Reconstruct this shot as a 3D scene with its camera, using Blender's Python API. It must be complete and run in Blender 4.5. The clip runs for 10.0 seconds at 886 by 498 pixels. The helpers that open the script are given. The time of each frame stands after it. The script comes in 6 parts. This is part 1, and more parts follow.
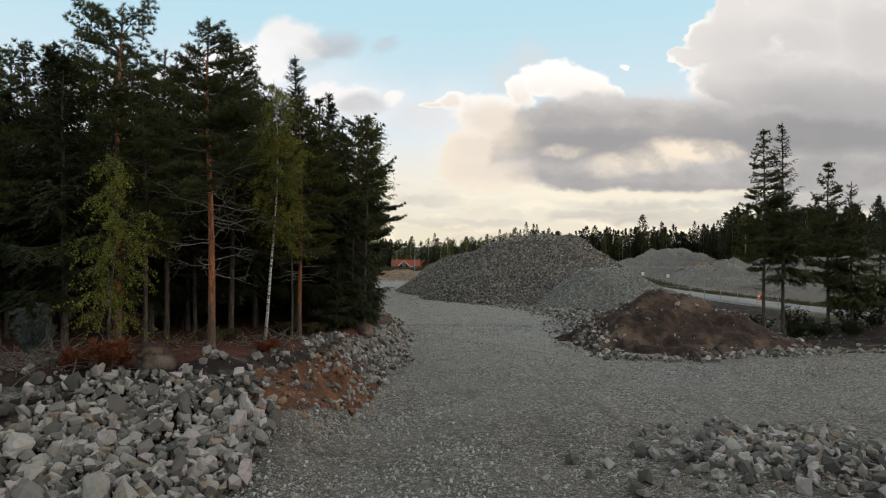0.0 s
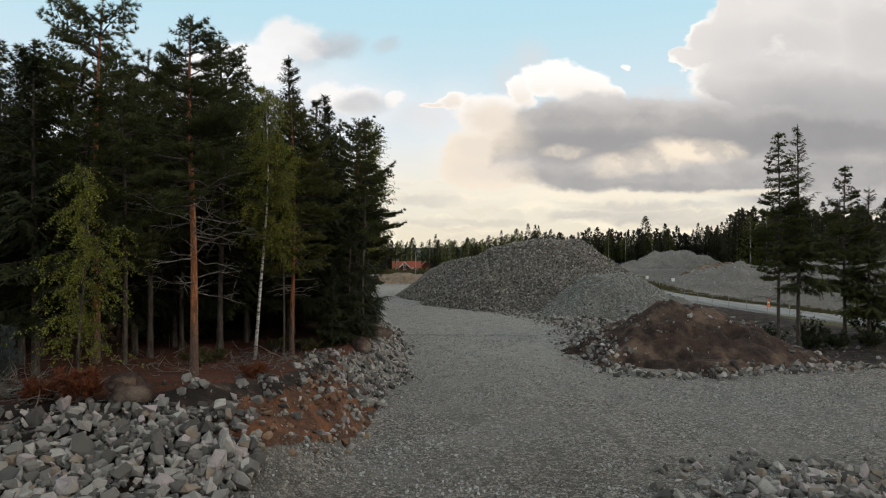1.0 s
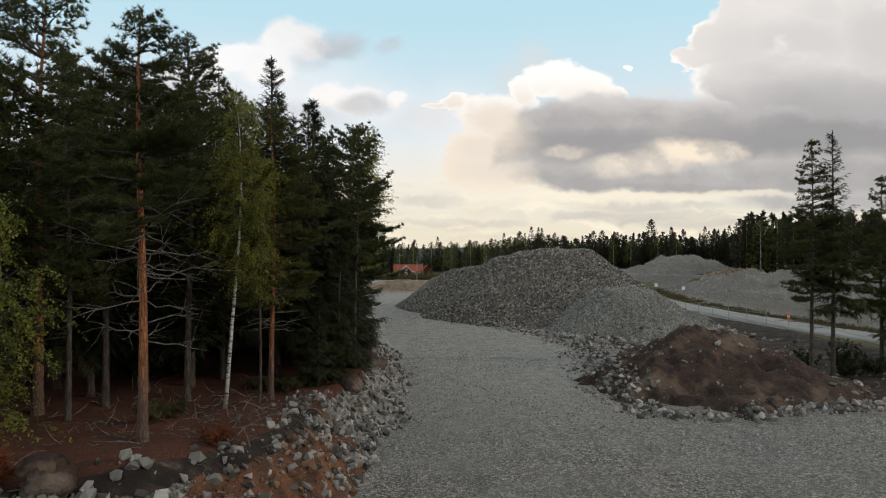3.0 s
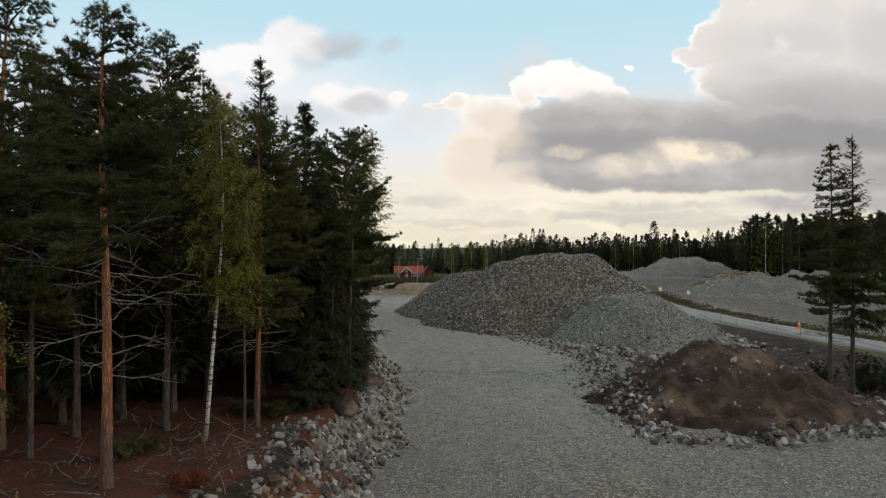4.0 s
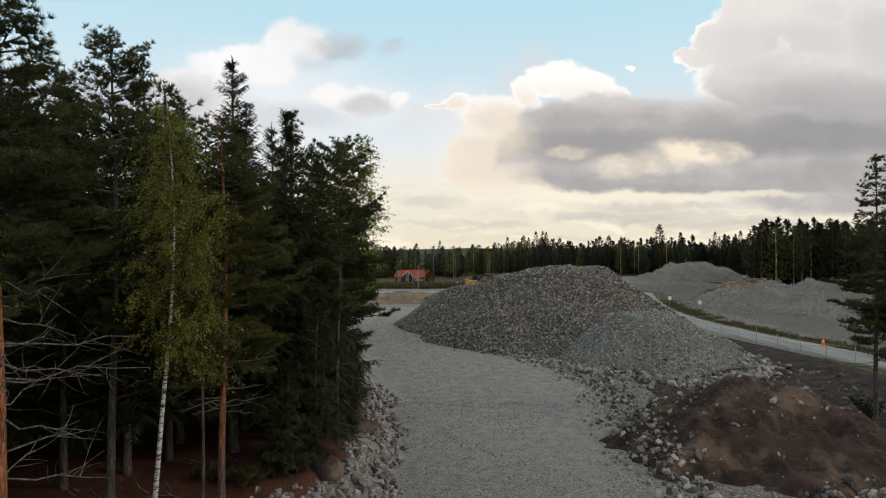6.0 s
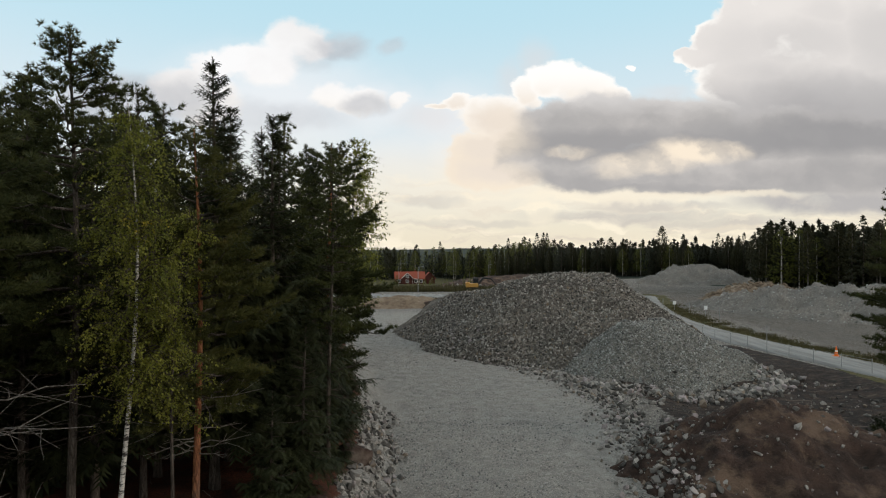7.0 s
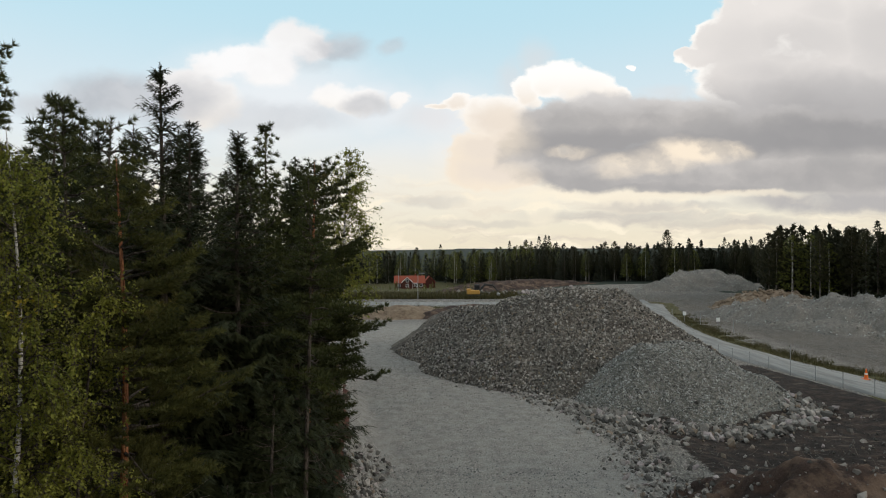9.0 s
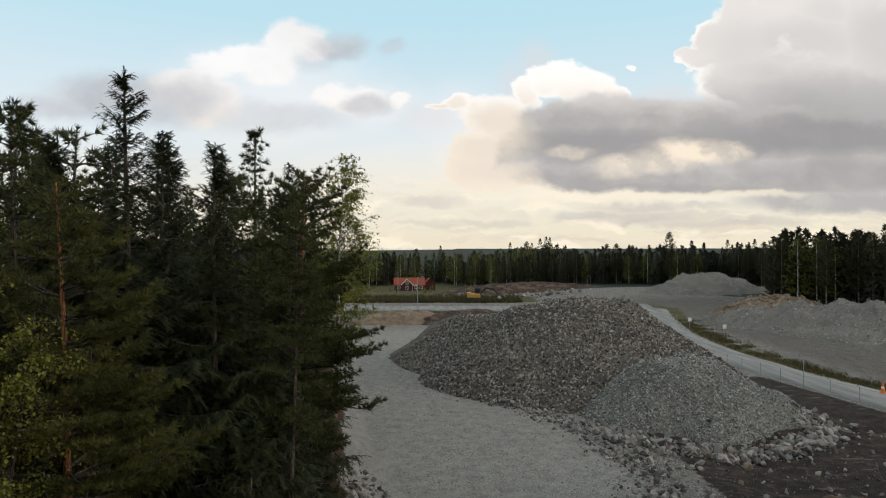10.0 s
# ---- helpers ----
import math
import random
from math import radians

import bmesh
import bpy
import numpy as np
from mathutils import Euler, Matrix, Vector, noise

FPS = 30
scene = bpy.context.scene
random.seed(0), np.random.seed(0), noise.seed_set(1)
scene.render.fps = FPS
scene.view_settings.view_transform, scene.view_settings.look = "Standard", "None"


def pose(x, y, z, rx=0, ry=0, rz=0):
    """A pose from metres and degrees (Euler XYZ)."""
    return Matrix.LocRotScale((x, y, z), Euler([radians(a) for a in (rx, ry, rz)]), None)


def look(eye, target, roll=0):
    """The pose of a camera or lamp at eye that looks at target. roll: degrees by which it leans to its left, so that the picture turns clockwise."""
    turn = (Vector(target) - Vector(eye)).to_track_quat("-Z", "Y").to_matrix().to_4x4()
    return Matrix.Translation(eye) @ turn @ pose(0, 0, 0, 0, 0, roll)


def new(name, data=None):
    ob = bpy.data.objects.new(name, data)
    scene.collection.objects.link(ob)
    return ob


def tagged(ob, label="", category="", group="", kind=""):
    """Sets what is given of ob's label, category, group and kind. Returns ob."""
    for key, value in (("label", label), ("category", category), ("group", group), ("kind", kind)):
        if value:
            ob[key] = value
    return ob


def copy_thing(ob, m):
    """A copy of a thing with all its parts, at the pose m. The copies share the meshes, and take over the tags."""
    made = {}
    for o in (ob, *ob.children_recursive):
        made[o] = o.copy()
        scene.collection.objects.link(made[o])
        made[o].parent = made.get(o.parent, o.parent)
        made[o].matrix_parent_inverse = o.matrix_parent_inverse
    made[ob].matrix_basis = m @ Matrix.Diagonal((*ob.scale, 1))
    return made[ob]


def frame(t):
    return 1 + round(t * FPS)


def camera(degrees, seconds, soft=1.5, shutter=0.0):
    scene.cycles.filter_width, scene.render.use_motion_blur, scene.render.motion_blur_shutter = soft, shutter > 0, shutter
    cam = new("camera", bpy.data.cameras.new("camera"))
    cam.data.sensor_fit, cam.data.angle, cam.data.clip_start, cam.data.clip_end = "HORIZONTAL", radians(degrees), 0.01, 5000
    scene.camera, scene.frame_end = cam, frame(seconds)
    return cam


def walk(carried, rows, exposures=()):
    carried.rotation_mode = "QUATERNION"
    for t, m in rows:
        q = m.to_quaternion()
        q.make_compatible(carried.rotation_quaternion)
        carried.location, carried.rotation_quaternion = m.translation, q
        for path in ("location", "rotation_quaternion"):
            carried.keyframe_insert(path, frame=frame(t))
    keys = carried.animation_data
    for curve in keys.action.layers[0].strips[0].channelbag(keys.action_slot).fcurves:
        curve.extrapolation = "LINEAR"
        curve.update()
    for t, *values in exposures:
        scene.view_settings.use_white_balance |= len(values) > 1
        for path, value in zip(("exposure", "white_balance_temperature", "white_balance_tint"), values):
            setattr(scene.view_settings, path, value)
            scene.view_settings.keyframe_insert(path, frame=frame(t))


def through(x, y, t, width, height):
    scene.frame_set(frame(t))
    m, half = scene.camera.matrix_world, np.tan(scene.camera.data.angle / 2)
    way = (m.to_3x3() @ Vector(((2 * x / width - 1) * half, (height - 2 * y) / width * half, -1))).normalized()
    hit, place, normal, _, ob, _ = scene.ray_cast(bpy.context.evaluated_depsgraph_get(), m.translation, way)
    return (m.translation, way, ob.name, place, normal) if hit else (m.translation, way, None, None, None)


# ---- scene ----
# ---- camera: a drone that flies ahead and climbs ----
cam = camera(70.0, 10.0, soft=1.1)
PATH = [
    (0.0, 0.000, 0.000, 5.700, -0.000, -0.000, -0.000),
    (0.5, -0.011, 0.841, 5.953, 0.046, 0.006, -0.010),
    (1.0, -0.022, 1.689, 6.210, 0.097, 0.023, -0.000),
    (1.5, -0.030, 2.546, 6.464, 0.137, 0.034, -0.000),
    (2.0, -0.038, 3.417, 6.726, 0.189, 0.046, 0.010),
    (2.5, -0.023, 4.296, 6.979, 0.240, 0.063, -0.010),
    (4.0, 0.019, 6.943, 7.796, 0.360, 0.063, -0.070),
    (4.5, 0.028, 7.835, 8.065, 0.406, 0.080, -0.060),
    (5.0, 0.035, 8.730, 8.336, 0.441, 0.103, -0.050),
    (5.5, 0.026, 9.630, 8.621, 0.481, 0.114, -0.040),
    (7.0, 0.013, 12.472, 9.521, 0.526, 0.109, 0.000),
    (7.5, 0.022, 13.435, 9.836, 0.549, 0.114, 0.040),
    (8.0, 0.020, 14.394, 10.163, 0.566, 0.126, 0.070),
    (8.5, 0.010, 15.367, 10.493, 0.572, 0.143, 0.100),
    (9.0, -0.010, 16.357, 10.840, 0.566, 0.120, 0.090),
    (9.5, -0.024, 17.345, 11.174, 0.555, 0.120, 0.060),
    (10.0, -0.048, 18.327, 11.525, 0.566, 0.114, 0.050),
]
walk(cam, [(t, pose(x, y, z, 90 + pitch, roll, yaw)) for t, x, y, z, yaw, pitch, roll in PATH])

# ---- world, sun, exposure ----
SUN_EL, SUN_AZ = 24.0, 100.0      # degrees; azimuth clockwise from ahead (+y)


class Tree:
    """Short hand for building node trees."""

    def __init__(self, nt):
        self.nt = nt

    def node(self, kind, **sets):
        n = self.nt.nodes.new(kind)
        for key, value in sets.items():
            if key in n.inputs:
                self.put(n.inputs[key], value)
        return n

    def put(self, socket, value):
        if isinstance(value, bpy.types.NodeSocket):
            self.nt.links.new(value, socket)
        else:
            socket.default_value = value

    def math(self, op, a, b=0.0, c=0.0, clamp=False):
        n = self.nt.nodes.new("ShaderNodeMath")
        n.operation, n.use_clamp = op, clamp
        three = op in ("SMOOTH_MIN", "SMOOTH_MAX", "MULTIPLY_ADD")
        for s, v in zip(n.inputs, (a, b, c) if three else (a,) if op in ("SQRT", "ABSOLUTE", "FRACT") else (a, b)):
            self.put(s, v)
        return n.outputs[0]

    def vec(self, op, a, b=(0, 0, 0), scale=None):
        n = self.nt.nodes.new("ShaderNodeVectorMath")
        n.operation = op
        self.put(n.inputs[0], a)
        if scale is None and op != "LENGTH":
            self.put(n.inputs[1], b)
        if scale is not None:
            self.put(n.inputs["Scale"], scale)
        return n.outputs["Value"] if op in ("LENGTH", "DISTANCE", "DOT_PRODUCT") else n.outputs[0]

    def noise(self, vec, scale, detail=4.0, rough=0.55, out=0):
        n = self.nt.nodes.new("ShaderNodeTexNoise")
        self.put(n.inputs["Vector"], vec)
        self.put(n.inputs["Scale"], scale)
        self.put(n.inputs["Detail"], detail)
        self.put(n.inputs["Roughness"], rough)
        return n.outputs[out]

    def voronoi(self, vec, scale, feature="F1", out="Distance", rand=1.0):
        n = self.nt.nodes.new("ShaderNodeTexVoronoi")
        n.feature = feature
        self.put(n.inputs["Vector"], vec)
        self.put(n.inputs["Scale"], scale)
        self.put(n.inputs["Randomness"], rand)
        return n.outputs[out]

    def span(self, value, a, b, c=0.0, d=1.0, smooth=True):
        n = self.nt.nodes.new("ShaderNodeMapRange")
        n.interpolation_type = "SMOOTHSTEP" if smooth else "LINEAR"
        for key, v in (("Value", value), ("From Min", a), ("From Max", b), ("To Min", c), ("To Max", d)):
            self.put(n.inputs[key], v)
        return n.outputs[0]

    def mix(self, f, a, b, how="MIX"):
        n = self.nt.nodes.new("ShaderNodeMix")
        n.data_type, n.blend_type = "RGBA", how
        self.put(n.inputs[0], f)
        for s, v in ((n.inputs[6], a), (n.inputs[7], b)):
            self.put(s, v if isinstance(v, bpy.types.NodeSocket) else (*v[:3], 1.0))
        return n.outputs[2]

    def attr(self, name):
        n = self.nt.nodes.new("ShaderNodeAttribute")
        n.attribute_name = name
        return n.outputs["Fac"]


def srgb(r, g, b):
    """Linear colour of 0 to 255 display values."""
    return tuple((c / 255 / 12.92) if c <= 10 else (((c / 255) + 0.055) / 1.055) ** 2.4 for c in (r, g, b))


# shapes of cloud in the sky ahead: across, up, half width, half height, weight
HAZE = [(-0.264, 0.240, 0.134, 0.063, 0.75), (-0.335, 0.262, 0.098, 0.054, 0.6), (-0.139, 0.231, 0.098, 0.036, 0.7), (-0.085, 0.119, 0.134, 0.054, 0.5),
        (0.058, 0.128, 0.098, 0.063, 0.9), (0.004, 0.209, 0.071, 0.045, 0.6), (0.183, 0.102, 0.295, 0.030, 0.8)]
LOW = [(0.585, 0.075, 0.116, 0.018, 1), (0.683, 0.084, 0.080, 0.023, 1), (0.290, 0.053, 0.161, 0.009, 0.45), (0.451, 0.044, 0.143, 0.007, 0.4),
       (0.049, 0.044, 0.107, 0.006, 0.35), (-0.031, 0.075, 0.054, 0.007, 0.3), (0.344, 0.068, 0.107, 0.006, 0.4)]
LEFTHEAD = [(-0.259, 0.336, 0.046, 0.038, 1), (-0.221, 0.329, 0.049, 0.036, 1), (-0.331, 0.303, 0.054, 0.030, 1), (-0.380, 0.289, 0.046, 0.030, 1),
            (-0.424, 0.262, 0.054, 0.036, 1), (-0.290, 0.294, 0.063, 0.040, 1), (-0.139, 0.237, 0.052, 0.025, 1), (-0.183, 0.249, 0.045, 0.025, 1),
            (-0.080, 0.246, 0.018, 0.020, 1), (-0.389, 0.236, 0.071, 0.045, 1)]
LEFTGREY = [(-0.532, 0.249, 0.098, 0.034, 0.9), (-0.612, 0.231, 0.080, 0.020, 0.7), (-0.442, 0.236, 0.080, 0.036, 0.75), (-0.173, 0.323, 0.041, 0.020, 0.8),
            (-0.130, 0.231, 0.038, 0.016, 0.75), (-0.282, 0.213, 0.125, 0.023, 0.45), (-0.089, 0.325, 0.020, 0.011, 0.5), (-0.210, 0.303, 0.036, 0.016, 0.35)]
WISP = [(0.138, 0.300, 0.027, 0.030, 0.55), (0.098, 0.267, 0.021, 0.029, 0.45), (0.344, 0.253, 0.041, 0.009, 0.4), (-0.031, 0.209, 0.045, 0.023, 0.5)]
HEAD = [(0.170, 0.273, 0.054, 0.032, 1), (0.210, 0.262, 0.049, 0.032, 1), (0.125, 0.253, 0.030, 0.027, 1), (0.013, 0.237, 0.036, 0.016, 1),
        (-0.018, 0.231, 0.023, 0.009, 1), (0.076, 0.213, 0.067, 0.041, 1), (0.049, 0.162, 0.054, 0.036, 1), (0.076, 0.128, 0.094, 0.039, 1),
        (0.274, 0.294, 0.013, 0.006, 1), (0.241, 0.246, 0.041, 0.023, 1), (0.111, 0.182, 0.071, 0.054, 1)]
TOWER = [(0.478, 0.343, 0.071, 0.070, 1), (0.433, 0.325, 0.049, 0.045, 1), (0.393, 0.296, 0.039, 0.021, 1), (0.540, 0.378, 0.116, 0.063, 1),
         (0.629, 0.343, 0.152, 0.107, 1), (0.495, 0.262, 0.107, 0.071, 1), (0.612, 0.245, 0.179, 0.098, 1), (0.719, 0.289, 0.134, 0.143, 1),
         (0.460, 0.378, 0.036, 0.036, 1), (0.469, 0.195, 0.116, 0.054, 1)]
TOWERGREY = [(0.469, 0.312, 0.063, 0.045, 0.35), (0.558, 0.325, 0.098, 0.036, 0.45), (0.522, 0.240, 0.116, 0.036, 0.65), (0.629, 0.227, 0.152, 0.054, 0.8),
             (0.683, 0.329, 0.063, 0.063, 0.55), (0.487, 0.280, 0.054, 0.027, 0.45), (0.442, 0.227, 0.063, 0.027, 0.7), (0.594, 0.374, 0.045, 0.021, 0.3)]
DECK = [(0.236, 0.198, 0.147, 0.057, 1), (0.183, 0.198, 0.098, 0.050, 1), (0.344, 0.200, 0.134, 0.055, 1), (0.219, 0.128, 0.134, 0.046, 1),
        (0.406, 0.128, 0.295, 0.055, 1), (0.629, 0.137, 0.232, 0.080, 1), (0.129, 0.151, 0.067, 0.049, 1), (0.540, 0.173, 0.205, 0.054, 1)]
DECKDARK = [(0.228, 0.169, 0.161, 0.027, 0.9), (0.290, 0.195, 0.134, 0.036, 0.4), (0.585, 0.182, 0.232, 0.032, 1), (0.451, 0.171, 0.143, 0.021, 0.9),
            (0.183, 0.106, 0.116, 0.020, 0.6), (0.290, 0.094, 0.232, 0.011, 0.6), (0.629, 0.119, 0.179, 0.030, 0.6), (0.362, 0.106, 0.125, 0.014, 0.4),
            (0.161, 0.213, 0.054, 0.020, 0.35)]
WARM = [(0.388, 0.153, 0.063, 0.018, 1), (0.317, 0.137, 0.071, 0.016, 0.8), (0.442, 0.157, 0.030, 0.013, 0.8), (0.067, 0.182, 0.063, 0.036, 0.55),
        (0.272, 0.128, 0.036, 0.013, 0.5), (0.192, 0.157, 0.036, 0.009, 0.5), (0.076, 0.119, 0.054, 0.021, 0.5), (0.254, 0.082, 0.179, 0.006, 0.7),
        (0.478, 0.086, 0.080, 0.006, 0.6), (0.147, 0.057, 0.020, 0.018, 0.7)]


def make_world():
    world = bpy.data.worlds.new("evening_sky")
    world.use_nodes = True
    nt = world.node_tree
    nt.nodes.clear()
    T = Tree(nt)
    way = T.node("ShaderNodeTexCoord").outputs["Generated"]
    sep = T.node("ShaderNodeSeparateXYZ", Vector=way)
    x, y, z = sep.outputs
    flat = T.math("SQRT", T.math("ADD", T.math("MULTIPLY", x, x), T.math("MULTIPLY", y, y)))
    el = T.math("DIVIDE", z, T.math("MAXIMUM", flat, 0.02))
    ahead = T.math("MAXIMUM", y, 0.05)
    u, v = T.math("DIVIDE", x, ahead), T.math("DIVIDE", z, ahead)
    place = T.node("ShaderNodeCombineXYZ", X=u, Y=T.math("MULTIPLY", v, 1.35), Z=0.0).outputs[0]
    half = (0.5, 0.5, 0.5)
    off = T.vec("SCALE", T.vec("SUBTRACT", T.noise(place, 9.0, 3.0, 0.5, out=1), half), scale=0.06)
    off = T.vec("ADD", off, T.vec("SCALE", T.vec("SUBTRACT", T.noise(place, 32.0, 5.0, 0.55, out=1), half), scale=0.036))
    uv = T.vec("ADD", place, off)
    soft_uv = T.vec("ADD", place, T.vec("SCALE", off, scale=0.7))

    def away(at, a, e, w, h):
        """Distance from the middle of an ellipse, 1 at its rim."""
        n = nt.nodes.new("ShaderNodeVectorMath")
        n.operation = "MULTIPLY_ADD"
        nt.links.new(at, n.inputs[0])
        n.inputs[1].default_value = (1 / w, 1 / (1.35 * h), 0)
        n.inputs[2].default_value = (-a / w, -e / h, 0)
        d = nt.nodes.new("ShaderNodeVectorMath")
        d.operation = "LENGTH"
        nt.links.new(n.outputs[0], d.inputs[0])
        return d.outputs["Value"]

    def field(rows):
        """How deep inside a union of ellipses: across, up, half width, half height, weight; below 0 outside."""
        total = None
        for a, e, w, h, _ in rows:
            d = away(uv, a, e, w, h)
            total = d if total is None else T.math("SMOOTH_MIN", total, d, 0.12)
        return T.math("SUBTRACT", 1.0, total)

    def lobes(rows, soft):
        """Soft ellipses of cloud, with weights."""
        total = None
        for a, e, w, h, k in rows:
            m = T.span(away(soft_uv, a, e, w, h), 1.0 - soft, 1.0 + soft, k, 0.0)
            total = m if total is None else T.math("MAXIMUM", total, m)
        return total

    sky = nt.nodes.new("ShaderNodeTexSky")
    sky.sky_type, sky.sun_disc = "NISHITA", False
    sky.sun_elevation, sky.sun_rotation = radians(SUN_EL), radians(SUN_AZ)
    clear = T.mix(1.0, sky.outputs[0], (0.11, 0.11, 0.11), "MULTIPLY")
    veil = T.mix(T.span(el, 0.0, 0.20), srgb(240, 229, 206), srgb(226, 234, 238))
    veil = T.mix(T.span(el, 0.14, 0.40), veil, srgb(190, 227, 240))
    clear = T.mix(0.88, clear, veil)
    fine = T.noise(uv, 13.0, 6.0, 0.55)
    broad = T.noise(uv, 5.0, 4.0, 0.5)

    # thin haze and streaks over the horizon
    streak_at = T.vec("MULTIPLY", uv, (5.0, 34.0, 1.0))
    streak = T.math("MULTIPLY", T.span(T.noise(streak_at, 1.0, 5.0, 0.55), 0.46, 0.60), T.span(el, 0.16, 0.05))
    out = T.mix(T.math("MULTIPLY", streak, 0.42), clear, srgb(208, 196, 184))
    puff = T.math("MULTIPLY", T.span(T.noise(T.vec("MULTIPLY", uv, (9.0, 26.0, 1.0)), 1.0, 4.0, 0.5), 0.5, 0.62), T.span(el, 0.15, 0.06))
    out = T.mix(T.math("MULTIPLY", puff, 0.75), out, srgb(250, 239, 216))
    haze = lobes(HAZE, 0.8)
    out = T.mix(T.math("MULTIPLY", haze, 0.9), out, T.mix(T.span(el, 0.08, 0.22), srgb(245, 233, 212), srgb(238, 238, 240)))
    low = lobes(LOW, 0.5)
    out = T.mix(T.math("MULTIPLY", low, T.span(fine, 0.25, 0.55, 0.7, 1.0)), out, srgb(181, 178, 177))

    # small cloud with a white head, grey on its far side
    lit = T.mix(T.span(el, 0.12, 0.28), srgb(250, 238, 220), srgb(246, 245, 245))
    lit = T.mix(T.span(broad, 0.40, 0.66, 0.0, 0.5), lit, srgb(228, 224, 222))
    small = field(LEFTHEAD)
    out = T.mix(T.span(small, -0.02, 0.42, 0.0, 0.96), out, lit)
    out = T.mix(T.math("MULTIPLY", lobes(LEFTGREY, 0.55), 0.95), out, T.mix(T.span(fine, 0.3, 0.7), srgb(178, 181, 187), srgb(196, 197, 201)))
    out = T.mix(T.math("MULTIPLY", lobes(WISP, 0.8), 0.8), out, srgb(222, 214, 212))

    # white head behind the grey deck
    cap = field(HEAD)
    puffy = T.span(T.math("ADD", cap, T.math("MULTIPLY", T.math("SUBTRACT", fine, 0.5), 0.5)), 0.05, 0.7)
    crown = T.mix(T.span(v, 0.14, 0.27), srgb(240, 226, 207), srgb(252, 250, 247))
    out = T.mix(T.span(cap, 0.0, 0.26), out, T.mix(T.math("MULTIPLY", puffy, T.span(v, 0.29, 0.2)), crown, T.mix(broad, srgb(240, 226, 208), srgb(224, 214, 205))))

    # tall cloud: bright rim, grey and rosy inside
    tower = field(TOWER)
    inner = T.mix(lobes(TOWERGREY, 0.7), T.mix(broad, srgb(220, 216, 213), srgb(238, 232, 227)), srgb(188, 186, 186))
    inner = T.mix(T.span(T.math("ADD", v, T.math("MULTIPLY", T.math("SUBTRACT", broad, 0.5), 0.12)), 0.31, 0.17, 0.0, 0.85), inner, srgb(160, 158, 159))
    rim = T.span(T.math("ADD", tower, T.math("MULTIPLY", T.math("SUBTRACT", fine, 0.5), 0.9)), -0.05, 0.42)
    rim = T.math("MAXIMUM", rim, T.span(v, 0.27, 0.22))
    out = T.mix(T.span(tower, 0.0, 0.14), out, T.mix(rim, srgb(253, 250, 245), inner))

    # flat grey deck with dark undersides and warm gaps
    deck = field(DECK)
    warm = lobes(WARM, 0.55)
    body = T.mix(T.span(fine, 0.3, 0.7), srgb(180, 177, 175), srgb(203, 198, 194))
    body = T.mix(T.span(T.math("ADD", v, T.math("MULTIPLY", T.math("SUBTRACT", fine, 0.5), 0.05)), 0.20, 0.245), body, srgb(211, 208, 206))
    body = T.mix(T.math("MULTIPLY", lobes(DECKDARK, 0.6), T.span(fine, 0.15, 0.55, 0.8, 1.0)), body, T.mix(broad, srgb(146, 145, 147), srgb(162, 160, 160)))
    body = T.mix(T.math("MULTIPLY", warm, T.span(fine, 0.36, 0.56, 0.45, 1.0)), body, srgb(245, 230, 209))
    flat_base = T.span(T.math("ADD", v, T.math("MULTIPLY", T.math("SUBTRACT", fine, 0.5), 0.02)), 0.083, 0.093)
    out = T.mix(T.math("MULTIPLY", T.span(deck, 0.0, 0.34), flat_base), out, body)
    out = T.mix(T.math("MULTIPLY", T.math("MULTIPLY", warm, 0.55), T.span(el, 0.12, 0.09)), out, srgb(252, 240, 216))

    # clouds of the rest of the sky
    rest = T.math("MAXIMUM", T.span(T.math("ABSOLUTE", u), 0.85, 1.2), T.math("MAXIMUM", T.span(el, 0.46, 0.7), T.span(y, 0.2, 0.05)))
    dome = T.node("ShaderNodeCombineXYZ", X=T.math("DIVIDE", x, T.math("ADD", T.math("ABSOLUTE", z), 0.25)),
                  Y=T.math("DIVIDE", y, T.math("ADD", T.math("ABSOLUTE", z), 0.25)), Z=0.0).outputs[0]
    layer = T.noise(dome, 1.6, 6.0, 0.55)
    other = T.mix(T.span(layer, 0.48, 0.66), srgb(247, 243, 238), srgb(164, 162, 162))
    other = T.mix(T.span(layer, 0.42, 0.54), clear, other)
    out = T.mix(rest, out, other)
    # below the horizon: dull ground light
    out = T.mix(T.span(el, -0.02, -0.06), out, (0.06, 0.06, 0.055))
    bg = T.node("ShaderNodeBackground", Color=out, Strength=1.07)
    nt.links.new(bg.outputs[0], T.node("ShaderNodeOutputWorld").inputs[0])
    scene.world = world


make_world()
lamp = bpy.data.lights.new("sun", "SUN")
lamp.energy, lamp.angle, lamp.color = 0.8, radians(14), (1.0, 0.88, 0.74)
sun = new("sun", lamp)
sun.matrix_world = look((0, 0, 60), (-60 * math.sin(radians(SUN_AZ)) / math.tan(radians(SUN_EL)),
                                     -60 * math.cos(radians(SUN_AZ)) / math.tan(radians(SUN_EL)), 0))


